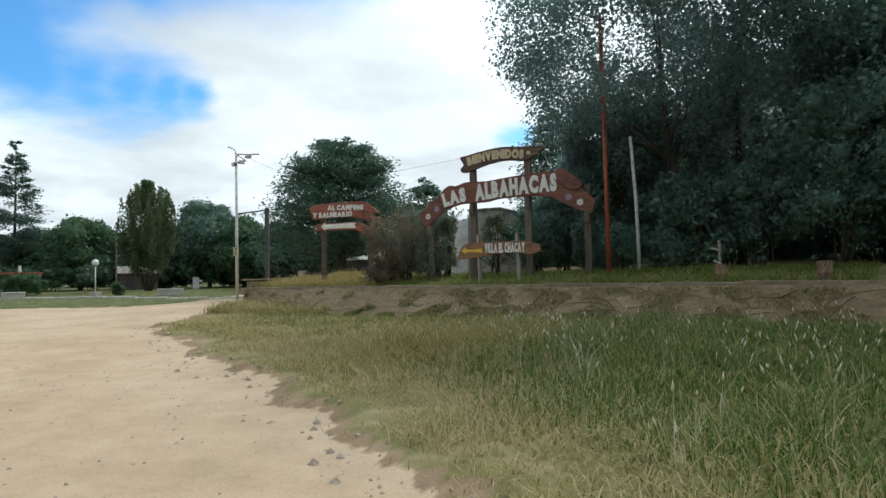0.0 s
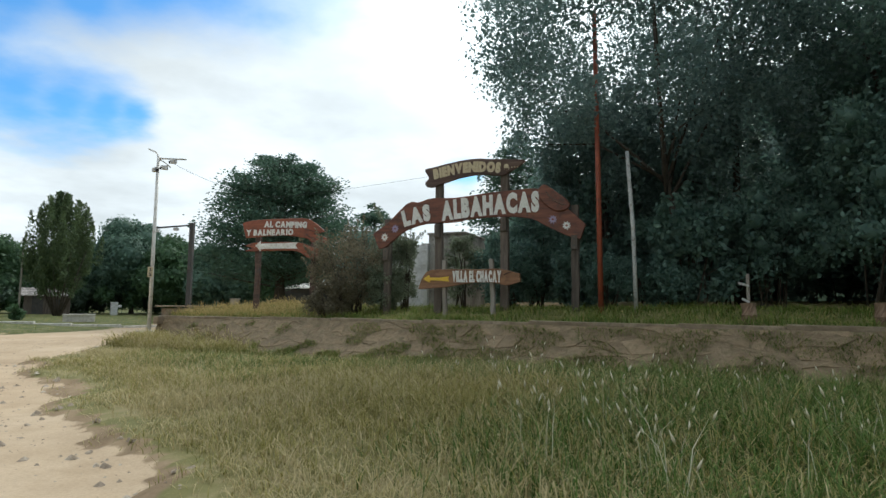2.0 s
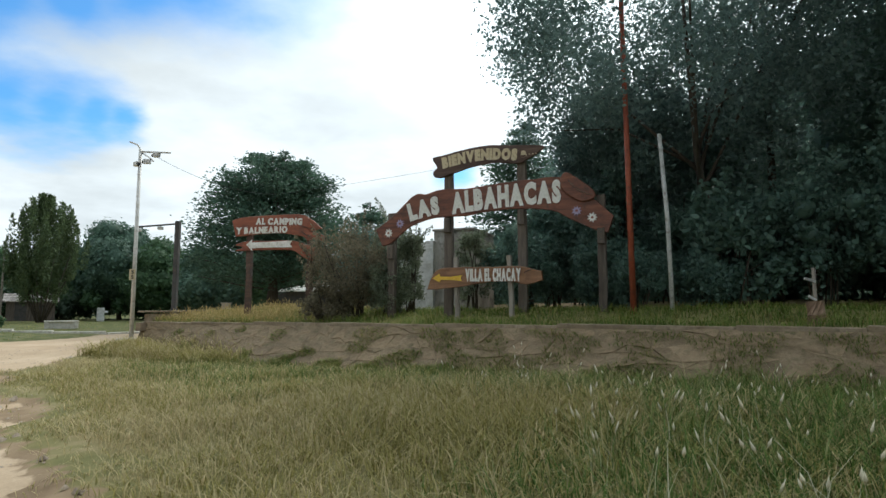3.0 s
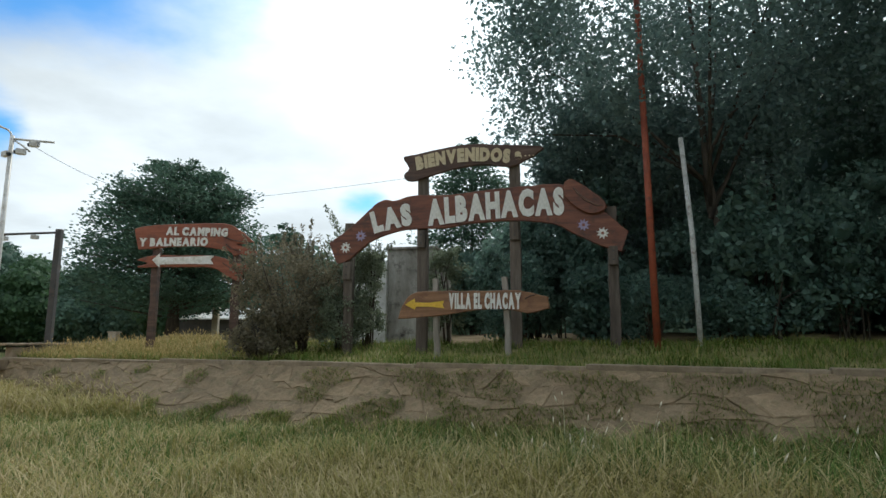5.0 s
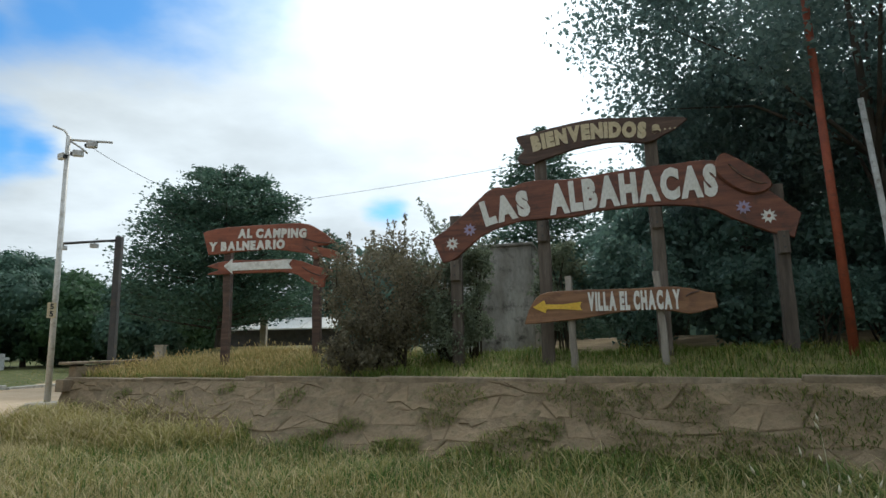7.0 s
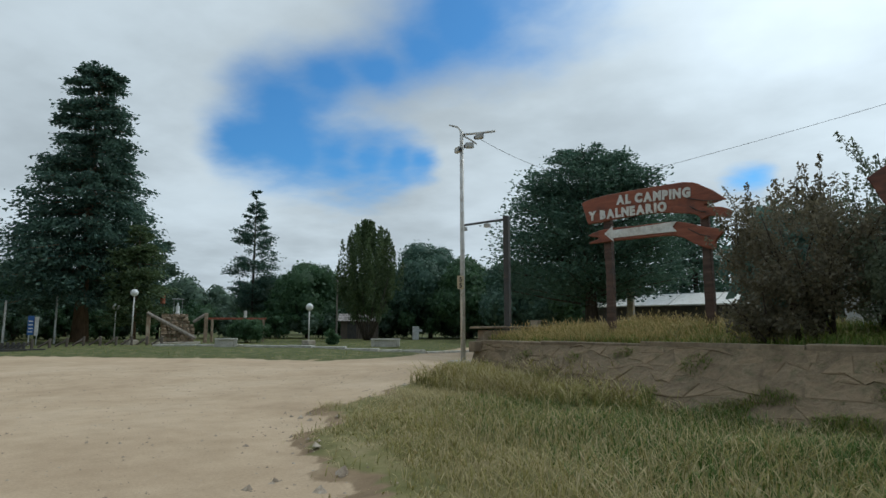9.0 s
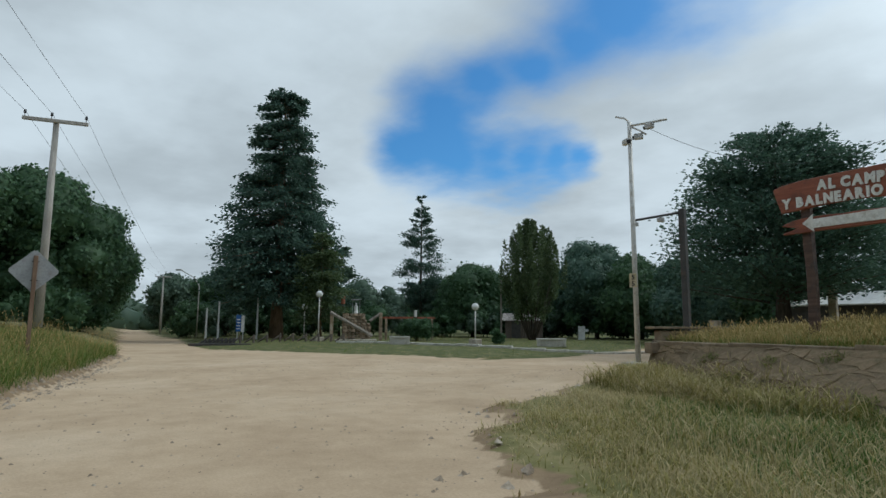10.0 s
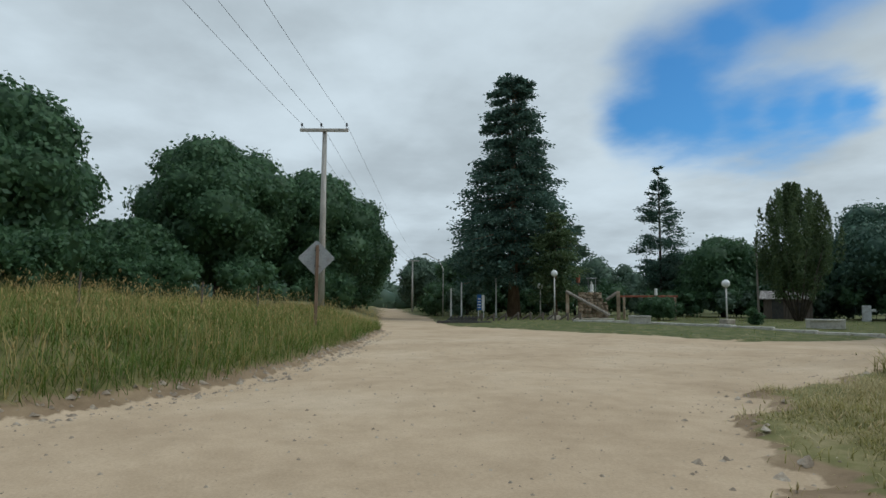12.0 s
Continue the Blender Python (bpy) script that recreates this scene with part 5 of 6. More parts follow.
for z in (0.08, -0.08):
    letter(plate, "5", 0.0, -0.012, z, 0.12, 0, BLACK, 1.0, 0.004, 0.004)

# dark post with an arm and two floodlights
dpost = thing("floodlight_post", (-10.88, 22.87, 0.0), 0, "dark steel post with an arm and two floodlights", "lamp post")
bm = bmesh.new()
box(bm, (0, 0, 1.95), (0.15, 0.15, 3.95), 0.012)
part("post", bm, DARK_STEEL, dpost)
bm = bmesh.new()
end = Vector((-0.95, -0.85, 3.62))
tube(bm, [(0, 0, 3.84), end], 0.03, 8)
part("arm", bm, DARK_STEEL, dpost, smooth=True)
for t in (0.42, 0.92):
    q = Vector((0, 0, 3.84)).lerp(end, t)
    bm = bmesh.new()
    box(bm, (q.x, q.y, q.z - 0.1), (0.16, 0.12, 0.1), 0.012)
    lamp = part("floodlight", bm, PALE_PAINT, dpost)
    bm = bmesh.new()
    box(bm, (q.x, q.y, q.z - 0.04), (0.03, 0.03, 0.1))
    part("bracket", bm, DARK_STEEL, lamp)


def cable(name, a, b, sag, r, label, steps=14, group=""):
    a, b = Vector(a), Vector(b)
    bm = bmesh.new()
    tube(bm, [a.lerp(b, i / steps) - Vector((0, 0, sag * 4 * (i / steps) * (1 - i / steps))) for i in range(steps + 1)], r, 5)
    ob = part(name, bm, BLACK, None, label)
    return tagged(ob, category="cable", group=group)


cable("cable", (-11.2, 21.85, 5.9), (-9.4, 27.5, 5.7), 0.3, 0.006, "thin dark cable hanging from the mast")
cable("cable", (-9.4, 27.5, 5.7), (6.5, 24.0, 7.4), 0.2, 0.006, "thin dark cable strung to the trees")

# ---- concrete hut behind the arch sign ----
hut = thing("concrete_hut", (-2.3, 22.2, 1.1), facing(A0, A1), "small grey concrete hut with a whitewashed side", "hut")
bm = bmesh.new()
box(bm, (0.75, 1.0, 1.1), (1.3, 2.0, 2.4), 0.02)
part("wall", bm, DARK_CONCRETE, hut)
bm = bmesh.new()
box(bm, (0.02, -0.04, 0.95), (0.24, 0.2, 2.1), 0.015)
part("corner_pillar", bm, PLASTER, hut, "whitewashed corner pillar")
bm = bmesh.new()
board(bm, [(-1.25, -0.15), (-0.11, -0.15), (-0.11, 1.98), (-0.75, 1.98), (-1.25, 1.3)], 0.0, 0.14, 0.01)
part("side_wall", bm, PLASTER, hut, "whitewashed side wall with a slanting end")
bm = bmesh.new()
box(bm, (0.75, 0.98, 2.32), (1.36, 2.08, 0.07), 0.015)
part("roof_slab", bm, DARK_CONCRETE, hut)

# ---- low white-roofed building behind the cedar ----
shed = thing("white_roofed_shed", (-16.4, 46.5, 1.2), -8, "long low shed with white roof sheets beyond the cedar", "shed")
bm = bmesh.new()
box(bm, (5.5, 2, 0.5), (12.5, 4, 1.0), 0.02)
part("wall", bm, DARK_STEEL, shed)
for k in range(5):
    bm = bmesh.new()
    board(bm, [(2.52 * k, 0.98), (2.52 * k + 2.46, 0.98), (2.52 * k + 2.46, 1.05), (2.52 * k, 1.05)], -0.4, 4.3, 0)
    for v in bm.verts:
        v.co.z += 0.75 * max(0.0, 1 - abs(v.co.y - 1.95) / 2.4)
    bmesh.ops.subdivide_edges(bm, edges=[e for e in bm.edges if abs(e.verts[0].co.y - e.verts[1].co.y) > 1], cuts=1)
    for v in bm.verts:
        if abs(v.co.y - 1.95) < 0.3:
            v.co.z += 0.75
    part("roof_sheet", bm, WHITE_PAINT, shed)
for i, (x, y, w) in enumerate(((-19.8, 45.0, 0.5), (-12.9, 42.5, 0.35))):
    pil = thing("gate_pillar", (x, y, ground_at(x, y)), 0, "pale concrete gate pillar by the shed", "pillar", "gate pillars")
    bm = bmesh.new()
    box(bm, (0, 0, 0.85), (w, w, 1.7), 0.02)
    part("shaft", bm, CONCRETE, pil)
    bm = bmesh.new()
    box(bm, (0, 0, 1.74), (w + 0.1, w + 0.1, 0.08), 0.01)
    part("cap", bm, CONCRETE, pil)


# ---- power line and warning sign on the bank ----
def power_pole(x, y, z, top, turn, label):
    ob = thing("power_pole", (x, y, z), turn, label, "power pole", "power poles")
    bm = bmesh.new()
    tube(bm, [(0.0, 0.08, -0.4), (0, 0.04, top * 0.5), (0, 0, top)], [0.15, 0.125, 0.095], 10)
    part("shaft", bm, PALE_POLE, ob, smooth=True)
    bm = bmesh.new()
    box(bm, (0, -0.12, top - 0.06), (2.05, 0.1, 0.13), 0.012)
    arm = part("crossarm", bm, PALE_POLE, ob)
    for k, dx in enumerate((-0.95, -0.13, 0.95)):
        bm = bmesh.new()
        tube(bm, [(dx, -0.12, top), (dx, -0.12, top + 0.1), (dx, -0.12, top + 0.12), (dx, -0.12, top + 0.24)], [0.012, 0.012, 0.05, 0.04], 8)
        part("insulator", bm, BLACK, arm)
    return ob


PX, PY = -28.76, 11.88
line_turn = 70.0
power_pole(PX, PY, 1.2, 7.05, line_turn, "tall wooden power pole with a crossarm and insulators")
heading = Vector((math.cos(radians(line_turn - 90)), math.sin(radians(line_turn - 90)), 0))
across = Vector((math.cos(radians(line_turn)), math.sin(radians(line_turn)), 0))
for dx in (-0.95, -0.13, 0.95):
    a = Vector((PX, PY, 8.45)) + across * dx + heading * 0.12
    cable("power_line", a, a + heading * 45 + Vector((0, 0, -0.6)), 0.5, 0.006, "thin bare power line above the road", 20, "power lines")
    cable("power_line", a, a - heading * 62 + Vector((0, 0, -1.0)), 0.8, 0.006, "thin bare power line above the road", 20, "power lines")
power_pole(PX - 62 * heading.x, PY - 62 * heading.y, 0.2, 7.05, line_turn, "distant wooden power pole along the road")
power_pole(PX + 45 * heading.x, PY + 45 * heading.y, 0.2, 7.5, line_turn, "wooden power pole beside the road")

WX, WY = -22.73, 10.9
warn = thing("warning_sign", (WX, WY, ground_at(WX, WY)), facing((WX, WY), (-4, 8.5)) + 90, "bare grey back of a diamond road sign on a brown post", "road sign")
zc = 2.3 - ground_at(WX, WY)
bm = bmesh.new()
bmesh.ops.create_cube(bm, size=1.0, matrix=pose(0, -0.06, zc) @ Matrix.Rotation(radians(45), 4, "Y") @ Matrix.Diagonal((0.82, 0.006, 0.82, 1)))
bmesh.ops.bevel(bm, geom=[e for e in bm.edges if abs(e.verts[0].co.y - e.verts[1].co.y) > 0.003], offset=0.04, segments=3, affect="EDGES")
part("diamond_plate", bm, GREY_METAL, warn)
bm = bmesh.new()
box(bm, (0.02, -0.12, zc * 0.5 + 0.1), (0.1, 0.1, zc + 0.6), 0.01)
part("post", bm, RUSTY, warn)
for dz in (-0.25, 0.25):
    bm = bmesh.new()
    box(bm, (0.02, -0.09, zc + dz), (0.16, 0.05, 0.03), 0.004)
    part("clamp", bm, DARK_STEEL, warn)

# thin fence posts in the tall grass of the bank
for i, (x, y) in enumerate([(-17.5, -1.5), (-19.0, 1.8), (-20.7, 4.9), (-23.0, 7.6), (-26.0, 9.3)]):
    fp = thing("fence_post", (x, y, ground_at(x, y)), 0, "thin dark fence post in the tall grass", "fence post", "fence posts on the bank")
    bm = bmesh.new()
    tube(bm, [(0, 0, -0.1), (0.01, 0, 0.6), (0, 0.01, 1.05)], [0.035, 0.032, 0.03], 7)
    part("shaft", bm, POST_WOOD, fp)


# ---- the square ----
def globe_lamp(x, y, z, high, label, foot=True):
    ob = thing("globe_lamp", (x, y, z), 0, label, "street lamp", "globe lamps on the square")
    if foot:
        bm = bmesh.new()
        box(bm, (0, 0, 0.16), (0.6, 0.6, 0.42), 0.03)
        part("foot", bm, CONCRETE, ob)
    bm = bmesh.new()
    tube(bm, [(0, 0, 0.2), (0, 0, high - 0.2)], [0.05, 0.04], 8)
    part("shaft", bm, STEEL, ob, smooth=True)
    bm = bmesh.new()
    ball(bm, (0, 0, high), 0.23, 16)
    part("globe", bm, GLOBE, ob, "white glass globe", smooth=True)
    return ob


GLOBE = surface("opal glass", [(0.74, 0.74, 0.73), (0.8, 0.8, 0.79)], 3.0, 0.25, 0.02)
globe_lamp(-39.6, 29.2, -0.2, 3.25, "white globe lamp on a slim pole with a concrete foot")
globe_lamp(-30.0, 34.6, -0.2, 2.35, "white globe lamp on a slim pole with a concrete foot")
globe_lamp(-43.4, 30.2, -0.2, 2.5, "white globe lamp half hidden by the conifer", False)

# pale kerb along the lawn
kerb = thing("kerb", (0, 0, 0), 0, "low pale concrete kerb along the lawn", "kerb")
kerb["kind"] = "structure"
KERB = [(-36.2, 28.6), (-31.2, 30.7), (-26.0, 31.0), (-22.9, 32.5), (-21.1, 34.0), (-17.5, 47.5)]
for (ax, ay), (bx, by) in zip(KERB, KERB[1:]):
    n = max(1, round(math.hypot(bx - ax, by - ay) / 1.5))
    for k in range(n):
        t = (k + 0.5) / n
        bm = bmesh.new()
        box(bm, (0, 0, 0), (math.hypot(bx - ax, by - ay) / n - 0.02, 0.34, 0.2), 0.02)
        ob = part("kerb_stone", bm, PALE_CONCRETE, kerb)
        x, y = ax + (bx - ax) * t, ay + (by - ay) * t
        ob.matrix_basis = pose(x, y, ground_at(x, y) + 0.01, 0, 0, facing((ax, ay), (bx, by)))


def bench(x, y, turn, long=1.2):
    ob = thing("concrete_bench", (x, y, ground_at(x, y)), turn, "pale concrete bench block on the lawn", "bench", "benches on the lawn")
    bm = bmesh.new()
    box(bm, (0, 0, 0.42), (long, 0.45, 0.09), 0.015)
    part("seat", bm, PALE_CONCRETE, ob)
    for sx in (-1, 1):
        bm = bmesh.new()
        box(bm, (sx * (long / 2 - 0.12), 0, 0.19), (0.2, 0.4, 0.38), 0.015)
        part("leg", bm, PALE_CONCRETE, ob)
    bm = bmesh.new()
    box(bm, (0, -0.1, 0.18), (long - 0.4, 0.1, 0.36))
    part("back_panel", bm, PALE_CONCRETE, ob)


bench(-31.4, 29.8, 52)
bench(-25.4, 36.2, 36, 1.7)

# stepped stone monument with a small statue
mon = thing("stone_monument", (-40.6, 32.9, -0.22), 56.3, "masonry monument between two pillars with slanting beams", "monument")
for k in range(9):
    x, end_x = -1.05 + rng.uniform(0, 0.08), 1.08 if k < 6 else 0.75
    while x < end_x - 0.12:
        w = min(rng.uniform(0.18, 0.46), end_x - x)
        bm = bmesh.new()
        box(bm, (0, 0, 0), (w - 0.025, 0.75, 0.215), 0.03)
        for v in bm.verts:
            v.co += Vector((rng.uniform(-0.02, 0.02), rng.uniform(-0.07, 0.07), rng.uniform(-0.025, 0.02)))
        block = part("stone_block", bm, PLAZA_STONE, mon)
        block.matrix_basis = pose(x + w / 2, rng.uniform(-0.09, 0.05), 0.12 + 0.226 * k)
        x += w
for x, h in ((-1.75, 2.15), (1.75, 2.1)):
    bm = bmesh.new()
    box(bm, (x, -0.6, h / 2 - 0.05), (0.24, 0.26, h + 0.1), 0.02)
    part("pillar", bm, PLAZA_STONE, mon)
bm = bmesh.new()
tube(bm, [(-1.85, -0.75, 2.1), (1.15, -0.85, 0.42)], 0.13, 6)
part("slanting_beam", bm, POLE_WOOD, mon)
bm = bmesh.new()
tube(bm, [(1.75, -0.6, 2.05), (0.95, -0.5, 1.5)], 0.12, 6)
part("slanting_beam", bm, POLE_WOOD, mon)
bm = bmesh.new()
box(bm, (0.0, -0.9, 0.12), (2.9, 1.4, 0.14), 0.02)
part("plinth", bm, CONCRETE, mon)
bm = bmesh.new()
box(bm, (-0.05, 0.05, 3.05), (0.75, 0.6, 0.05), 0.01)
canopy = part("canopy", bm, GREY_METAL, mon)
for sx in (-0.3, 0.22):
    bm = bmesh.new()
    tube(bm, [(sx, 0.28, 1.95), (sx, 0.28, 3.05)], 0.02, 6)
    part("canopy_post", bm, GREY_METAL, canopy)
bm = bmesh.new()
tube(bm, [(0, 0, 0), (0, 0, 0.12), (0, 0, 0.13), (0, 0, 0.35), (0, 0, 0.55), (0, 0, 0.62), (0, 0, 0.68), (0, 0, 0.8)], [0.16, 0.16, 0.12, 0.13, 0.12, 0.05, 0.075, 0.02], 10)
statue = part("statue", bm, PLASTER, None, "small pale statue under a canopy on the monument", smooth=True)
statue.matrix_basis = mon.matrix_basis @ pose(-0.05, 0, 2.02)
tagged(statue, category="statue")
rail = thing("red_beam", (-40.6, 35.6, -0.2), facing((-41.9, 36.6), (-40.2, 38.4)), "long red beam on two short posts", "beam")
bm = bmesh.new()
box(bm, (1.7, 0, 1.75), (4.0, 0.12, 0.14), 0.01)
part("beam", bm, TERRACOTTA, rail)
for x in (0.0, 3.5):
    bm = bmesh.new()
    box(bm, (x, 0, 0.8), (0.16, 0.16, 1.8), 0.01)
    part("post", bm, PLAZA_STONE, rail)
drum = thing("white_canister", (-39.05, 37.2, 1.62), 0, "small white canister standing on the red beam", "canister")
bm = bmesh.new()
tube(bm, [(0, 0, 0), (0, 0, 0.04), (0, 0, 0.46), (0, 0, 0.5)], [0.09, 0.11, 0.11, 0.08], 12)
part("body", bm, WHITE_PAINT, drum)
can = thing("red_drum_post", (-42.84, 33.13, -0.2), 0, "red drum on a thin post beside the monument", "post")
bm = bmesh.new()
tube(bm, [(0, 0, 0), (0, 0, 2.88)], 0.04, 6)
part("shaft", bm, POST_WOOD, can)
bm = bmesh.new()
tube(bm, [(0, 0, 2.78), (0, 0, 3.38)], 0.16, 12)
part("drum", bm, TERRACOTTA, can)
shrub(-37.4, 36.2, 1.6, 5.2, 95, 9000, 0.12, LEAF_BROAD, "dark low hedge beside the monument", "", "hedge", deep=2.2, clumps=60, puff=(0.16, 0.24), inner=0.5, core=0.7)
shrub(-29.5, 36.0, 1.0, 1.2, 96, 1500, 0.14, LEAF_BROAD, "small round bush on the lawn", "", "small_bush")

# slanting timber rail along the lawn's edge
def slanted_bollard(x, y, high, material):
    fp = thing("slanted_bollard", (x, y, ground_at(x, y)), 62, "dark slanting timber bollard at the lawn's edge", "bollard", "bollards along the lawn")
    bm = bmesh.new()
    tube(bm, [(-0.6 * high, 0, 0.04), (0.62 * high, 0, 0.92 * high)], 0.055, 7)
    part("strut", bm, material, fp)
    bm = bmesh.new()
    box(bm, (0.5 * high, 0, 0.45 * high), (0.13, 0.13, high + 0.1), 0.02)
    part("upright", bm, material, fp)


for i in range(8):
    slanted_bollard(-40.75 + 0.13 * i, 21.9 + 0.2 * i, 0.4, DARK_STEEL)
for i in range(9):
    slanted_bollard(-40.5 + 0.36 * i, 23.9 + 0.72 * i, 0.5, POST_WOOD)
edging = thing("timber_edging", (-39.6, 22.55, ground_at(-39.6, 22.55)), 58, "long dark timber lying along the lawn's edge", "timber")
bm = bmesh.new()
box(bm, (0, 0, 0.05), (3.6, 0.16, 0.16), 0.02)
part("beam", bm, DARK_STEEL, edging)

blue = thing("blue_information_sign", (-46.3, 26.6, -0.2), 62, "blue and white information board on two posts", "sign")
bm = bmesh.new()
box(bm, (-0.14, 0, 1.25), (0.34, 0.05, 1.2), 0.01)
part("blue_panel", bm, BLUE_PAINT, blue)
bm = bmesh.new()
box(bm, (0.16, 0.08, 1.2), (0.22, 0.05, 1.2), 0.01)
part("white_panel", bm, WHITE_PAINT, blue)
for k in range(4):
    bm = bmesh.new()
    box(bm, (-0.14, -0.03, 0.85 + 0.22 * k), (0.24, 0.012, 0.07))
    part("line_of_writing", bm, WHITE_PAINT, blue)
for x in (-0.2, 0.2):
    bm = bmesh.new()
    box(bm, (x, 0.04, 0.35), (0.06, 0.06, 0.9))
    part("post", bm, PALE_PAINT, blue)
for x, y, h in ((-46.8, 24.3, 2.4), (-47.4, 25.4, 2.9), (-47.0, 28.2, 3.3), (-37.0, 44.6, 5.2)):
    wp = thing("pale_post", (x, y, ground_at(x, y)), 0, "thin pale post near the trees", "post", "pale posts")
    bm = bmesh.new()
    tube(bm, [(0, 0, -0.1), (0, 0, h)], [0.08, 0.06], 8)
    part("shaft", bm, PALE_PAINT if h < 5 else POLE_WOOD, wp)
arm_lamp = thing("road_lamp", (-58.0, 27.6, -0.3), 0, "grey road lamp with a slanting arm", "street lamp")
bm = bmesh.new()
tube(bm, [(0, 0, 0), (0, 0, 4.6), (-0.4, -0.3, 5.4), (-1.6, -1.1, 6.1)], [0.07, 0.06, 0.05, 0.04], 8)
part("shaft", bm, STEEL, arm_lamp, smooth=True)
bm = bmesh.new()
box(bm, (-1.8, -1.25, 6.15), (0.6, 0.25, 0.12), 0.02, Matrix.Rotation(radians(35), 4, "Z"))
part("lamp_head", bm, PALE_PAINT, arm_lamp)

house = thing("small_house", (-40.2, 51.2, -0.3), 40, "small dark house with a mottled sheet roof", "house")
bm = bmesh.new()
box(bm, (0, 0, 0.95), (3.4, 2.8, 1.9), 0.02)
part("wall", bm, POST_WOOD, house)
for sy in (-1, 1):
    bm = bmesh.new()
    box(bm, (0, sy * 0.8, 2.12), (3.9, 1.85, 0.07), 0, Matrix.Rotation(radians(-sy * 22), 4, "X"))
    part("roof_slope", bm, ROOF_MIX, house)
bm = bmesh.new()
box(bm, (-0.7, -1.4, 0.88), (0.8, 0.08, 1.74))
part("door", bm, DARK_STEEL, house)
bm = bmesh.new()
box(bm, (0.8, -1.4, 1.15), (0.7, 0.08, 0.7))
part("window", bm, DARK_STEEL, house)
wallbit = thing("white_wall_stub", (-33.4, 50.6, -0.3), 40, "white painted wall stub among the trees", "wall")
bm = bmesh.new()
box(bm, (0, 0, 0.6), (0.55, 0.2, 1.4), 0.02)
box(bm, (0.4, 0, 0.95), (0.3, 0.2, 0.2), 0.02)
part("wall", bm, PLASTER, wallbit)

# ---- stones on the road and along its edges ----


def pebbles(name, n, x0, x1, y0, y1, r0, r1, keep, label, seed):
    rg = np.random.default_rng(seed)
    x, y = rg.uniform(x0, x1, n), rg.uniform(y0, y1, n)
    z, road, lawn, bare, out, side, u, s = land(x, y)
    k = keep(out, side, rg.uniform(size=n))
    x, y, z = x[k], y[k], z[k]
    n = len(x)
    base = np.array([(1, 0, 0), (0.4, 0.9, 0), (-0.7, 0.7, 0), (-1, -0.2, 0), (-0.2, -1, 0), (0.8, -0.7, 0), (0.2, 0.1, 0.75), (-0.3, 0.2, 0.65)])
    tri = np.array([(0, 1, 6), (1, 2, 6), (2, 7, 6), (2, 3, 7), (3, 4, 7), (4, 6, 7), (4, 5, 6), (5, 0, 6)])
    r = r0 * (r1 / r0) ** (rg.uniform(size=n) ** 2.2)
    a = rg.uniform(0, 6.28, n)
    B = base[None] * rg.uniform(0.65, 1.3, (n, 8, 3))
    X = B[..., 0] * np.cos(a)[:, None] - B[..., 1] * np.sin(a)[:, None]
    Y = B[..., 0] * np.sin(a)[:, None] + B[..., 1] * np.cos(a)[:, None]
    V = np.stack([x[:, None] + X * r[:, None], y[:, None] + Y * r[:, None], z[:, None] - r[:, None] * 0.2 + B[..., 2] * r[:, None]], -1).reshape(-1, 3)
    F = (tri[None] + (np.arange(n) * 8)[:, None, None]).reshape(-1, 3)
    return tagged(mesh_of(name, V, F, ROAD_STONE), label, "stones", kind="stuff")


pebbles("road_pebbles", 9000, -24, 3, 3, 24, 0.007, 0.03, lambda o, s, r: (o < 0), "small pale stones scattered on the sandy road", 41)
pebbles("edge_stones", 9000, -26, 4, 0, 22, 0.012, 0.09, lambda o, s, r: (np.abs(o + 0.15) < 0.5) & (s != 1), "loose stones along the road's broken edge", 42)

pebbles("bank_rubble", 60000, -30, -8, 0, 16, 0.012, 0.085, lambda o, s, r: (s == 2) & (o > -0.4) & (o < 0.22) & (r < 0.5), "pale stones fallen from the bank's earthen lip", 43)

# ---- grass ----
def verge_keep(x, y):
    z, road, lawn, bare, out, side, u, s = land(x, y)
    d = smoothstep(0.1, 0.9, out + 0.25 * wave(x, y, 3.3))
    return np.where((side == 0) & (s < -foot_out(u) + 0.25), 0.08 * (out > 0) + 0.92 * d, 0) * (u > -0.2)


def verge_height(x, y):
    z, road, lawn, bare, out, side, u, s = land(x, y)
    lush = smoothstep(9.0, 15.0, u) * smoothstep(-8, -3, s)
    return (0.12 + 0.1 * smoothstep(0.3, 2.5, out) + 0.26 * lush + 0.05 * wave(x, y, 2.3)) * (0.35 + 0.65 * smoothstep(0.0, 1.6, u))


def lush_keep(x, y):
    z, road, lawn, bare, out, side, u, s = land(x, y)
    k = np.maximum(smoothstep(14.5, 18.5, u + 0.8 * wave(x, y, 1.3)) * smoothstep(0.9, 2.4, out), smoothstep(-2.2, -1.2, s + foot_out(u)) * 0.9 * smoothstep(0.5, 2, u))
    k = np.maximum(k, 0.8 * smoothstep(12.0, 8.5, u) * smoothstep(1.4, 3.0, out))
    return np.where((side == 0) & (s < -foot_out(u) + 0.25) & (out > 0.3) & (u > -0.2), k, 0)


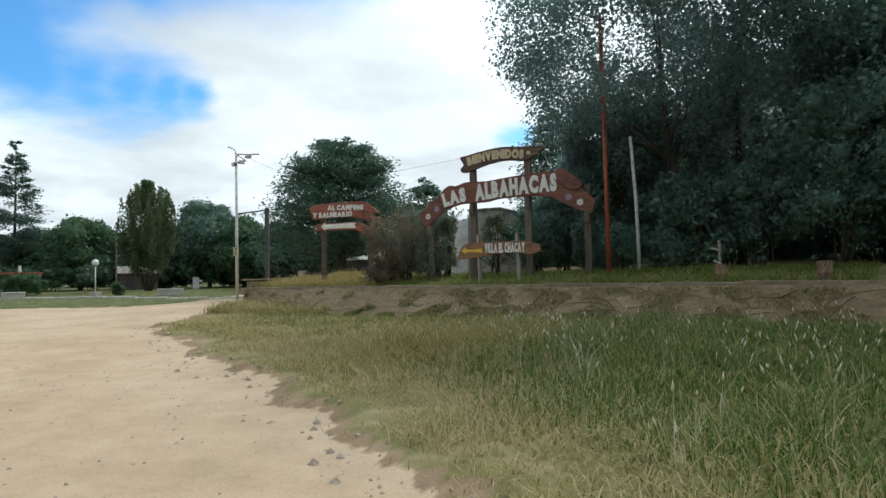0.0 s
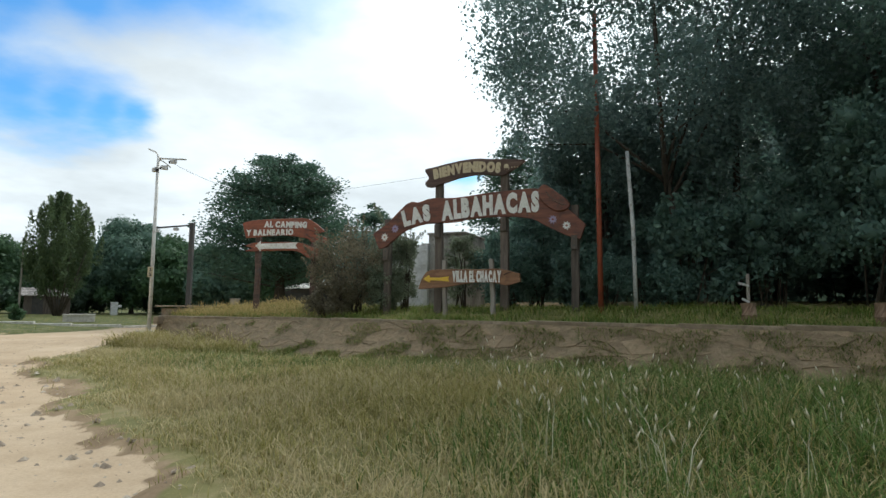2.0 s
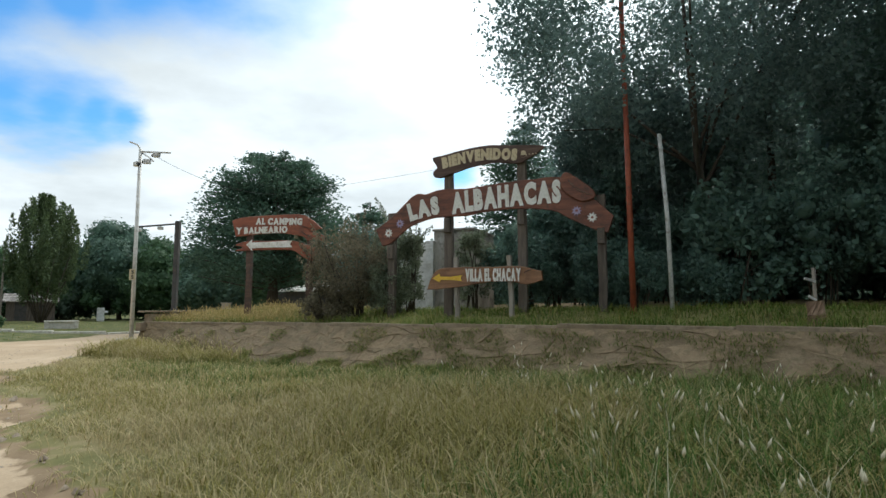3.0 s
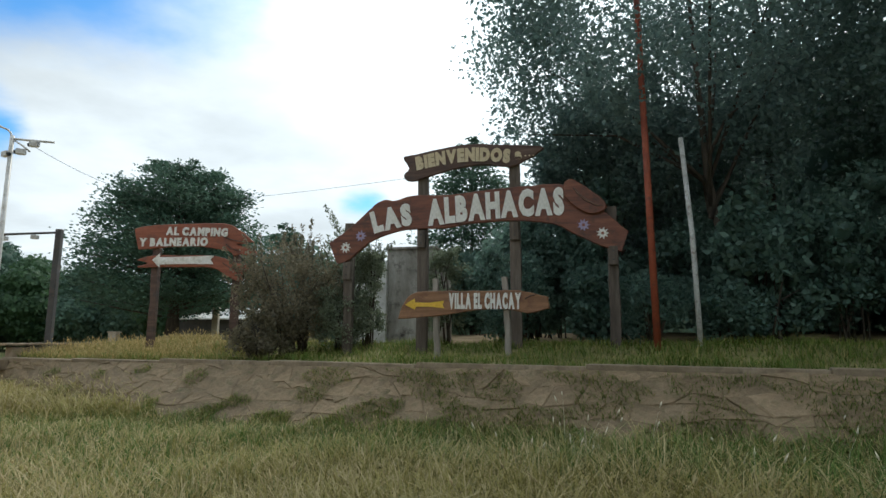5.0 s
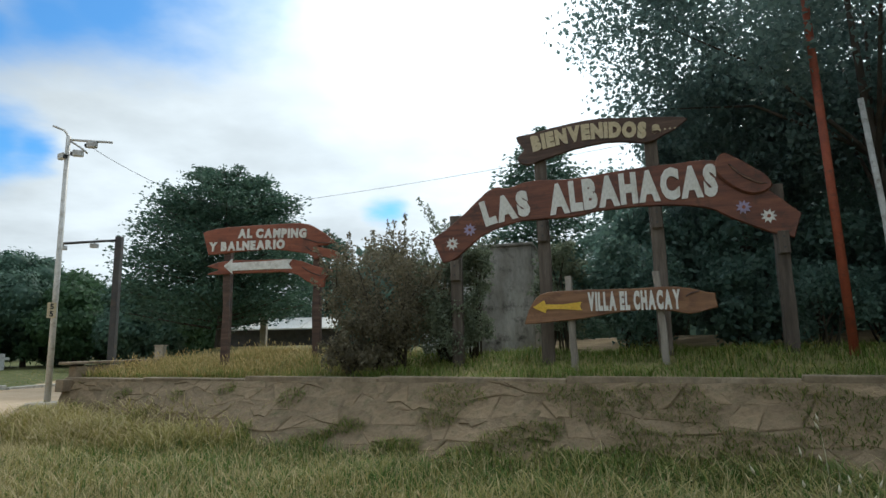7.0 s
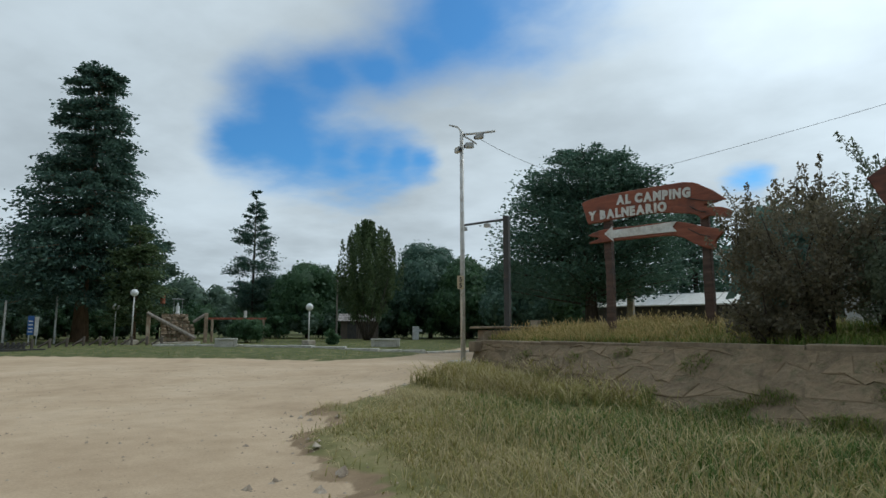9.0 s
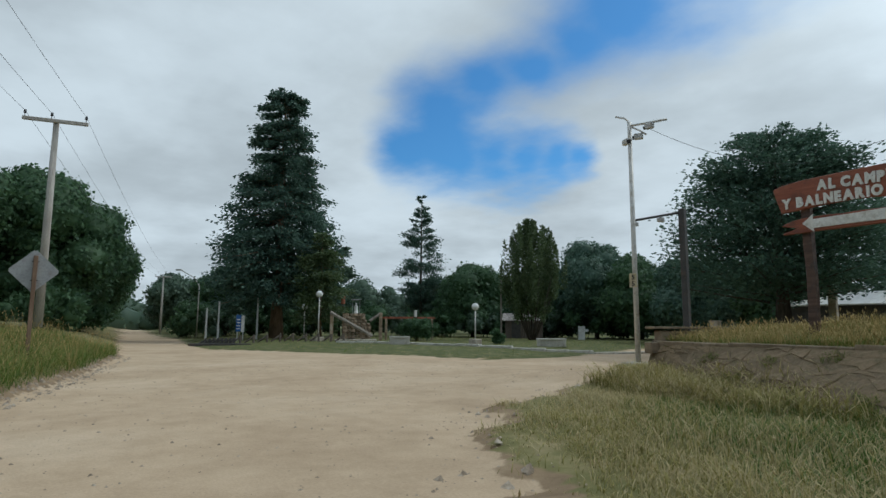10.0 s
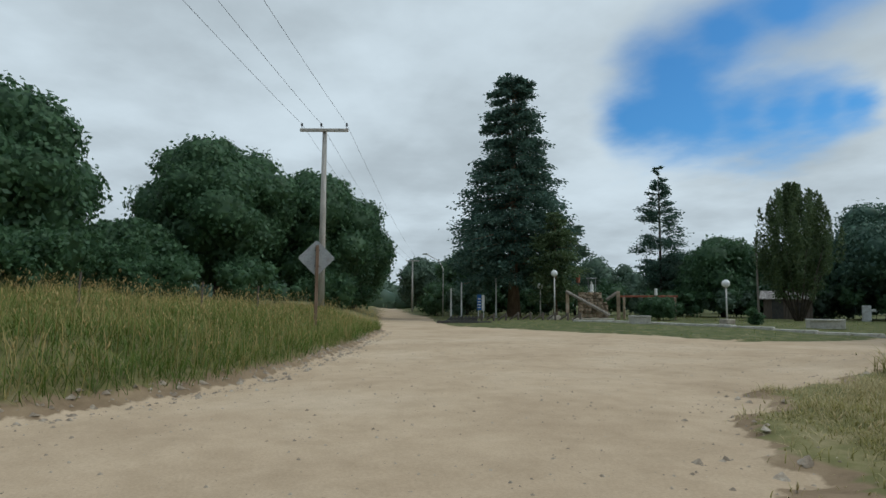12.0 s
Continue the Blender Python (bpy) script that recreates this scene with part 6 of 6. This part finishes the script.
blades("verge_grass", 300000, in_box(-12, 7, 0, 21, lambda x, y: verge_keep(x, y) * (1 - 0.65 * lush_keep(x, y))), verge_height, 0.0085, GRASS_VERGE, 1, lambda x, y: 0.38 + 0.3 * smoothstep(3.2, 0.6, land(x, y)[4]), "short dry and green grass on the verge", lean=0.8, seedheads=250, fine=True)
blades("lush_grass", 210000, in_box(-9, 10, 0, 20, lush_keep), lambda x, y: verge_height(x, y) * (0.85 + 0.3 * smoothstep(13, 17, land(x, y)[6])), 0.009, GRASS_LUSH, 2, 0.1, "taller fresh green grass before the wall", lean=0.65, seedheads=40, fine=True)
blades("seeding_grass", 9000, in_box(-9, 10, 1, 19, lambda x, y: lush_keep(x, y) * 0.3 * (land(x, y)[6] > 13)), 0.64, 0.006, GRASS_SEED, 3, 0.8, "tall thin stalks with pale seed heads", lean=0.4, seedheads=420, clump=0.12)
blades("terrace_grass", 28000, along_wall(0.3, 20, 0.12, 3.2), lambda x, y: 0.2 + 0.09 * wave(x, y, 3.1), 0.01, GRASS_BANK, 4, 0.18, "green grass on the terrace", lean=0.75)
blades("dry_terrace_grass", 20000, along_wall(0.2, 7.5, 0.15, 3.8, lambda u, s: smoothstep(7.5, 4.0, u)), lambda x, y: 0.33 + 0.1 * wave(x, y, 2.3), 0.008, GRASS_DRY, 5, 0.6, "tall straw-coloured grass on the terrace", lean=0.6, seedheads=900, short=0.25)


def slope_tufts(rng, n):
    u, v = rng.uniform(0.5, 20, n), rng.uniform(0.02, 0.95, n)
    k = wave(u * 2.3, v * 4.0, 1.9, 1.0) + 0.5 * wave(u, v * 3, 5.1) + 0.95 * smoothstep(7, 12, u) - 0.4 * v > 0.45
    u, v = u[k], v[k]
    s = -foot_out(u) * (1 - v)
    return CORNER[0] + u * ALONG[0] + s * BACK[0], CORNER[1] + u * ALONG[1] + s * BACK[1]


blades("wall_tufts", 90000, slope_tufts, 0.15, 0.008, GRASS_BANK, 6, 0.25, "tufts of grass growing out of the wall", lean=0.8, lift=0.13)

blades("corner_grass", 16000, along_wall(1.0, 7.0, -2.6, -0.25, lambda u, s: smoothstep(7.0, 3.5, u) * smoothstep(-2.6, -1.4, s) * smoothstep(0.1, -0.9, s - 0.35 + 0.12 * u)), 0.42, 0.013, GRASS_VERGE, 10, 0.3, "long drooping grass at the wall's corner", lean=0.85, seedheads=100, fine=True)


def bank_keep(x, y):
    z, road, lawn, bare, out, side, u, s = land(x, y)
    return np.where((side == 2) & (out > 0.18), np.clip(1.25 - out / 18, 0.15, 1), 0)


blades("bank_grass", 125000, in_box(-32, -8, -9, 15, bank_keep), lambda x, y: 0.5 + 0.2 * wave(x, y, 1.6), 0.012, GRASS_BANK, 7, 0.22, "thick tall grass on the bank", lean=0.9)
blades("bank_edge_grass", 60000, in_box(-30, -8, -6, 15, lambda x, y: np.where((land(x, y)[5] == 2) & (land(x, y)[4] > 0.12) & (land(x, y)[4] < 1.1), 1.0, 0.0)), 0.3, 0.009, GRASS_BANK, 12, 0.25, "short grass overhanging the bank's earthen lip", lean=1.0)
blades("bank_dry_grass", 15000, in_box(-32, -8, -9, 15, bank_keep), lambda x, y: 0.86 + 0.16 * wave(x, y, 1.2), 0.01, GRASS_DRY, 8, 0.85, "tall straw-coloured stalks on the bank", lean=0.4, seedheads=3500)


def lawn_keep(x, y):
    z, road, lawn, bare, out, side, u, s = land(x, y)
    return np.where((side == 1) & (out > 0.2), 0.9, 0)


blades("lawn_grass", 26000, in_box(-60, -16, 18, 50, lawn_keep), 0.07, 0.03, GRASS_BANK, 9, 0.4, "short mown grass on the square", lean=0.5)

# ---- stones of the battered wall ----
srng = random.Random(77)
COURSES = [0.0, 0.14, 0.3, 0.46, 0.61, 0.77, 0.9, 0.985]


def course_line(j, u):
    """The wavering joint below course j."""
    if j in (0, len(COURSES) - 1):
        return COURSES[j]
    return COURSES[j] + 0.045 * math.sin(u * 2.1 + j * 2.3) + 0.03 * math.sin(u * 5.3 + j * 1.1)


def stone_piece(corners):
    """One slab set in the slope, its face uneven and a little proud of the bed."""
    c = [Vector(batter_point(u, v)) for u, v in corners]
    mid = sum(c, Vector()) / len(c)
    n = (c[1] - c[0]).cross(c[-1] - c[0]).normalized()
    if n.z < 0:
        n = -n
    proud = srng.uniform(-0.012, 0.018)
    tilt = srng.uniform(-0.03, 0.03), srng.uniform(-0.05, 0.05)
    bm = bmesh.new()
    shrink = [min(0.99, 1 - 0.008 / max(0.02, (p - mid).length)) for p in c]
    rise = [proud + tilt[0] * (p - mid).x + tilt[1] * (p - mid).z + srng.uniform(-0.006, 0.006) for p in c]
    low = [bm.verts.new((p - mid) * s - n * 0.06) for p, s in zip(c, shrink)]
    rim = [bm.verts.new((p - mid) * s + n * (h - 0.012)) for p, s, h in zip(c, shrink, rise)]
    face = [bm.verts.new((p - mid) * (s - 0.07) + n * h) for p, s, h in zip(c, shrink, rise)]
    m = len(c)
    for a, b in ((low, rim), (rim, face)):
        for k in range(m):
            bm.faces.new((a[k], a[(k + 1) % m], b[(k + 1) % m], b[k]))
    top = bm.verts.new(n * (proud + srng.uniform(-0.006, 0.014)))
    for k in range(m):
        bm.faces.new((face[k], face[(k + 1) % m], top))
    ob = part("stone", bm, STONE, wall)
    ob.matrix_basis = Matrix.Translation(mid)


for j in range(len(COURSES) - 1):
    u = 0.2 + srng.uniform(0, 0.2)
    slant = srng.uniform(-0.08, 0.08)
    while u < 20.5:
        w = srng.choice((0.22, 0.3, 0.4, 0.52, 0.66)) * srng.uniform(0.85, 1.15)
        slant_next = srng.uniform(-0.14, 0.14)
        if srng.random() > 0.07:
            a, b = u, u + w
            mid_low, mid_top = (a + b) / 2 + srng.uniform(-0.06, 0.06), (a + b) / 2 + srng.uniform(-0.06, 0.06)
            stone_piece([(a - slant, course_line(j, a)), (mid_low, course_line(j, mid_low) + srng.uniform(-0.01, 0.03) * (j > 0)), (b - slant_next, course_line(j, b)),
                         (b + slant_next, course_line(j + 1, b)), (mid_top, course_line(j + 1, mid_top)), (a + slant, course_line(j + 1, a))])
        u += w
        slant = slant_next
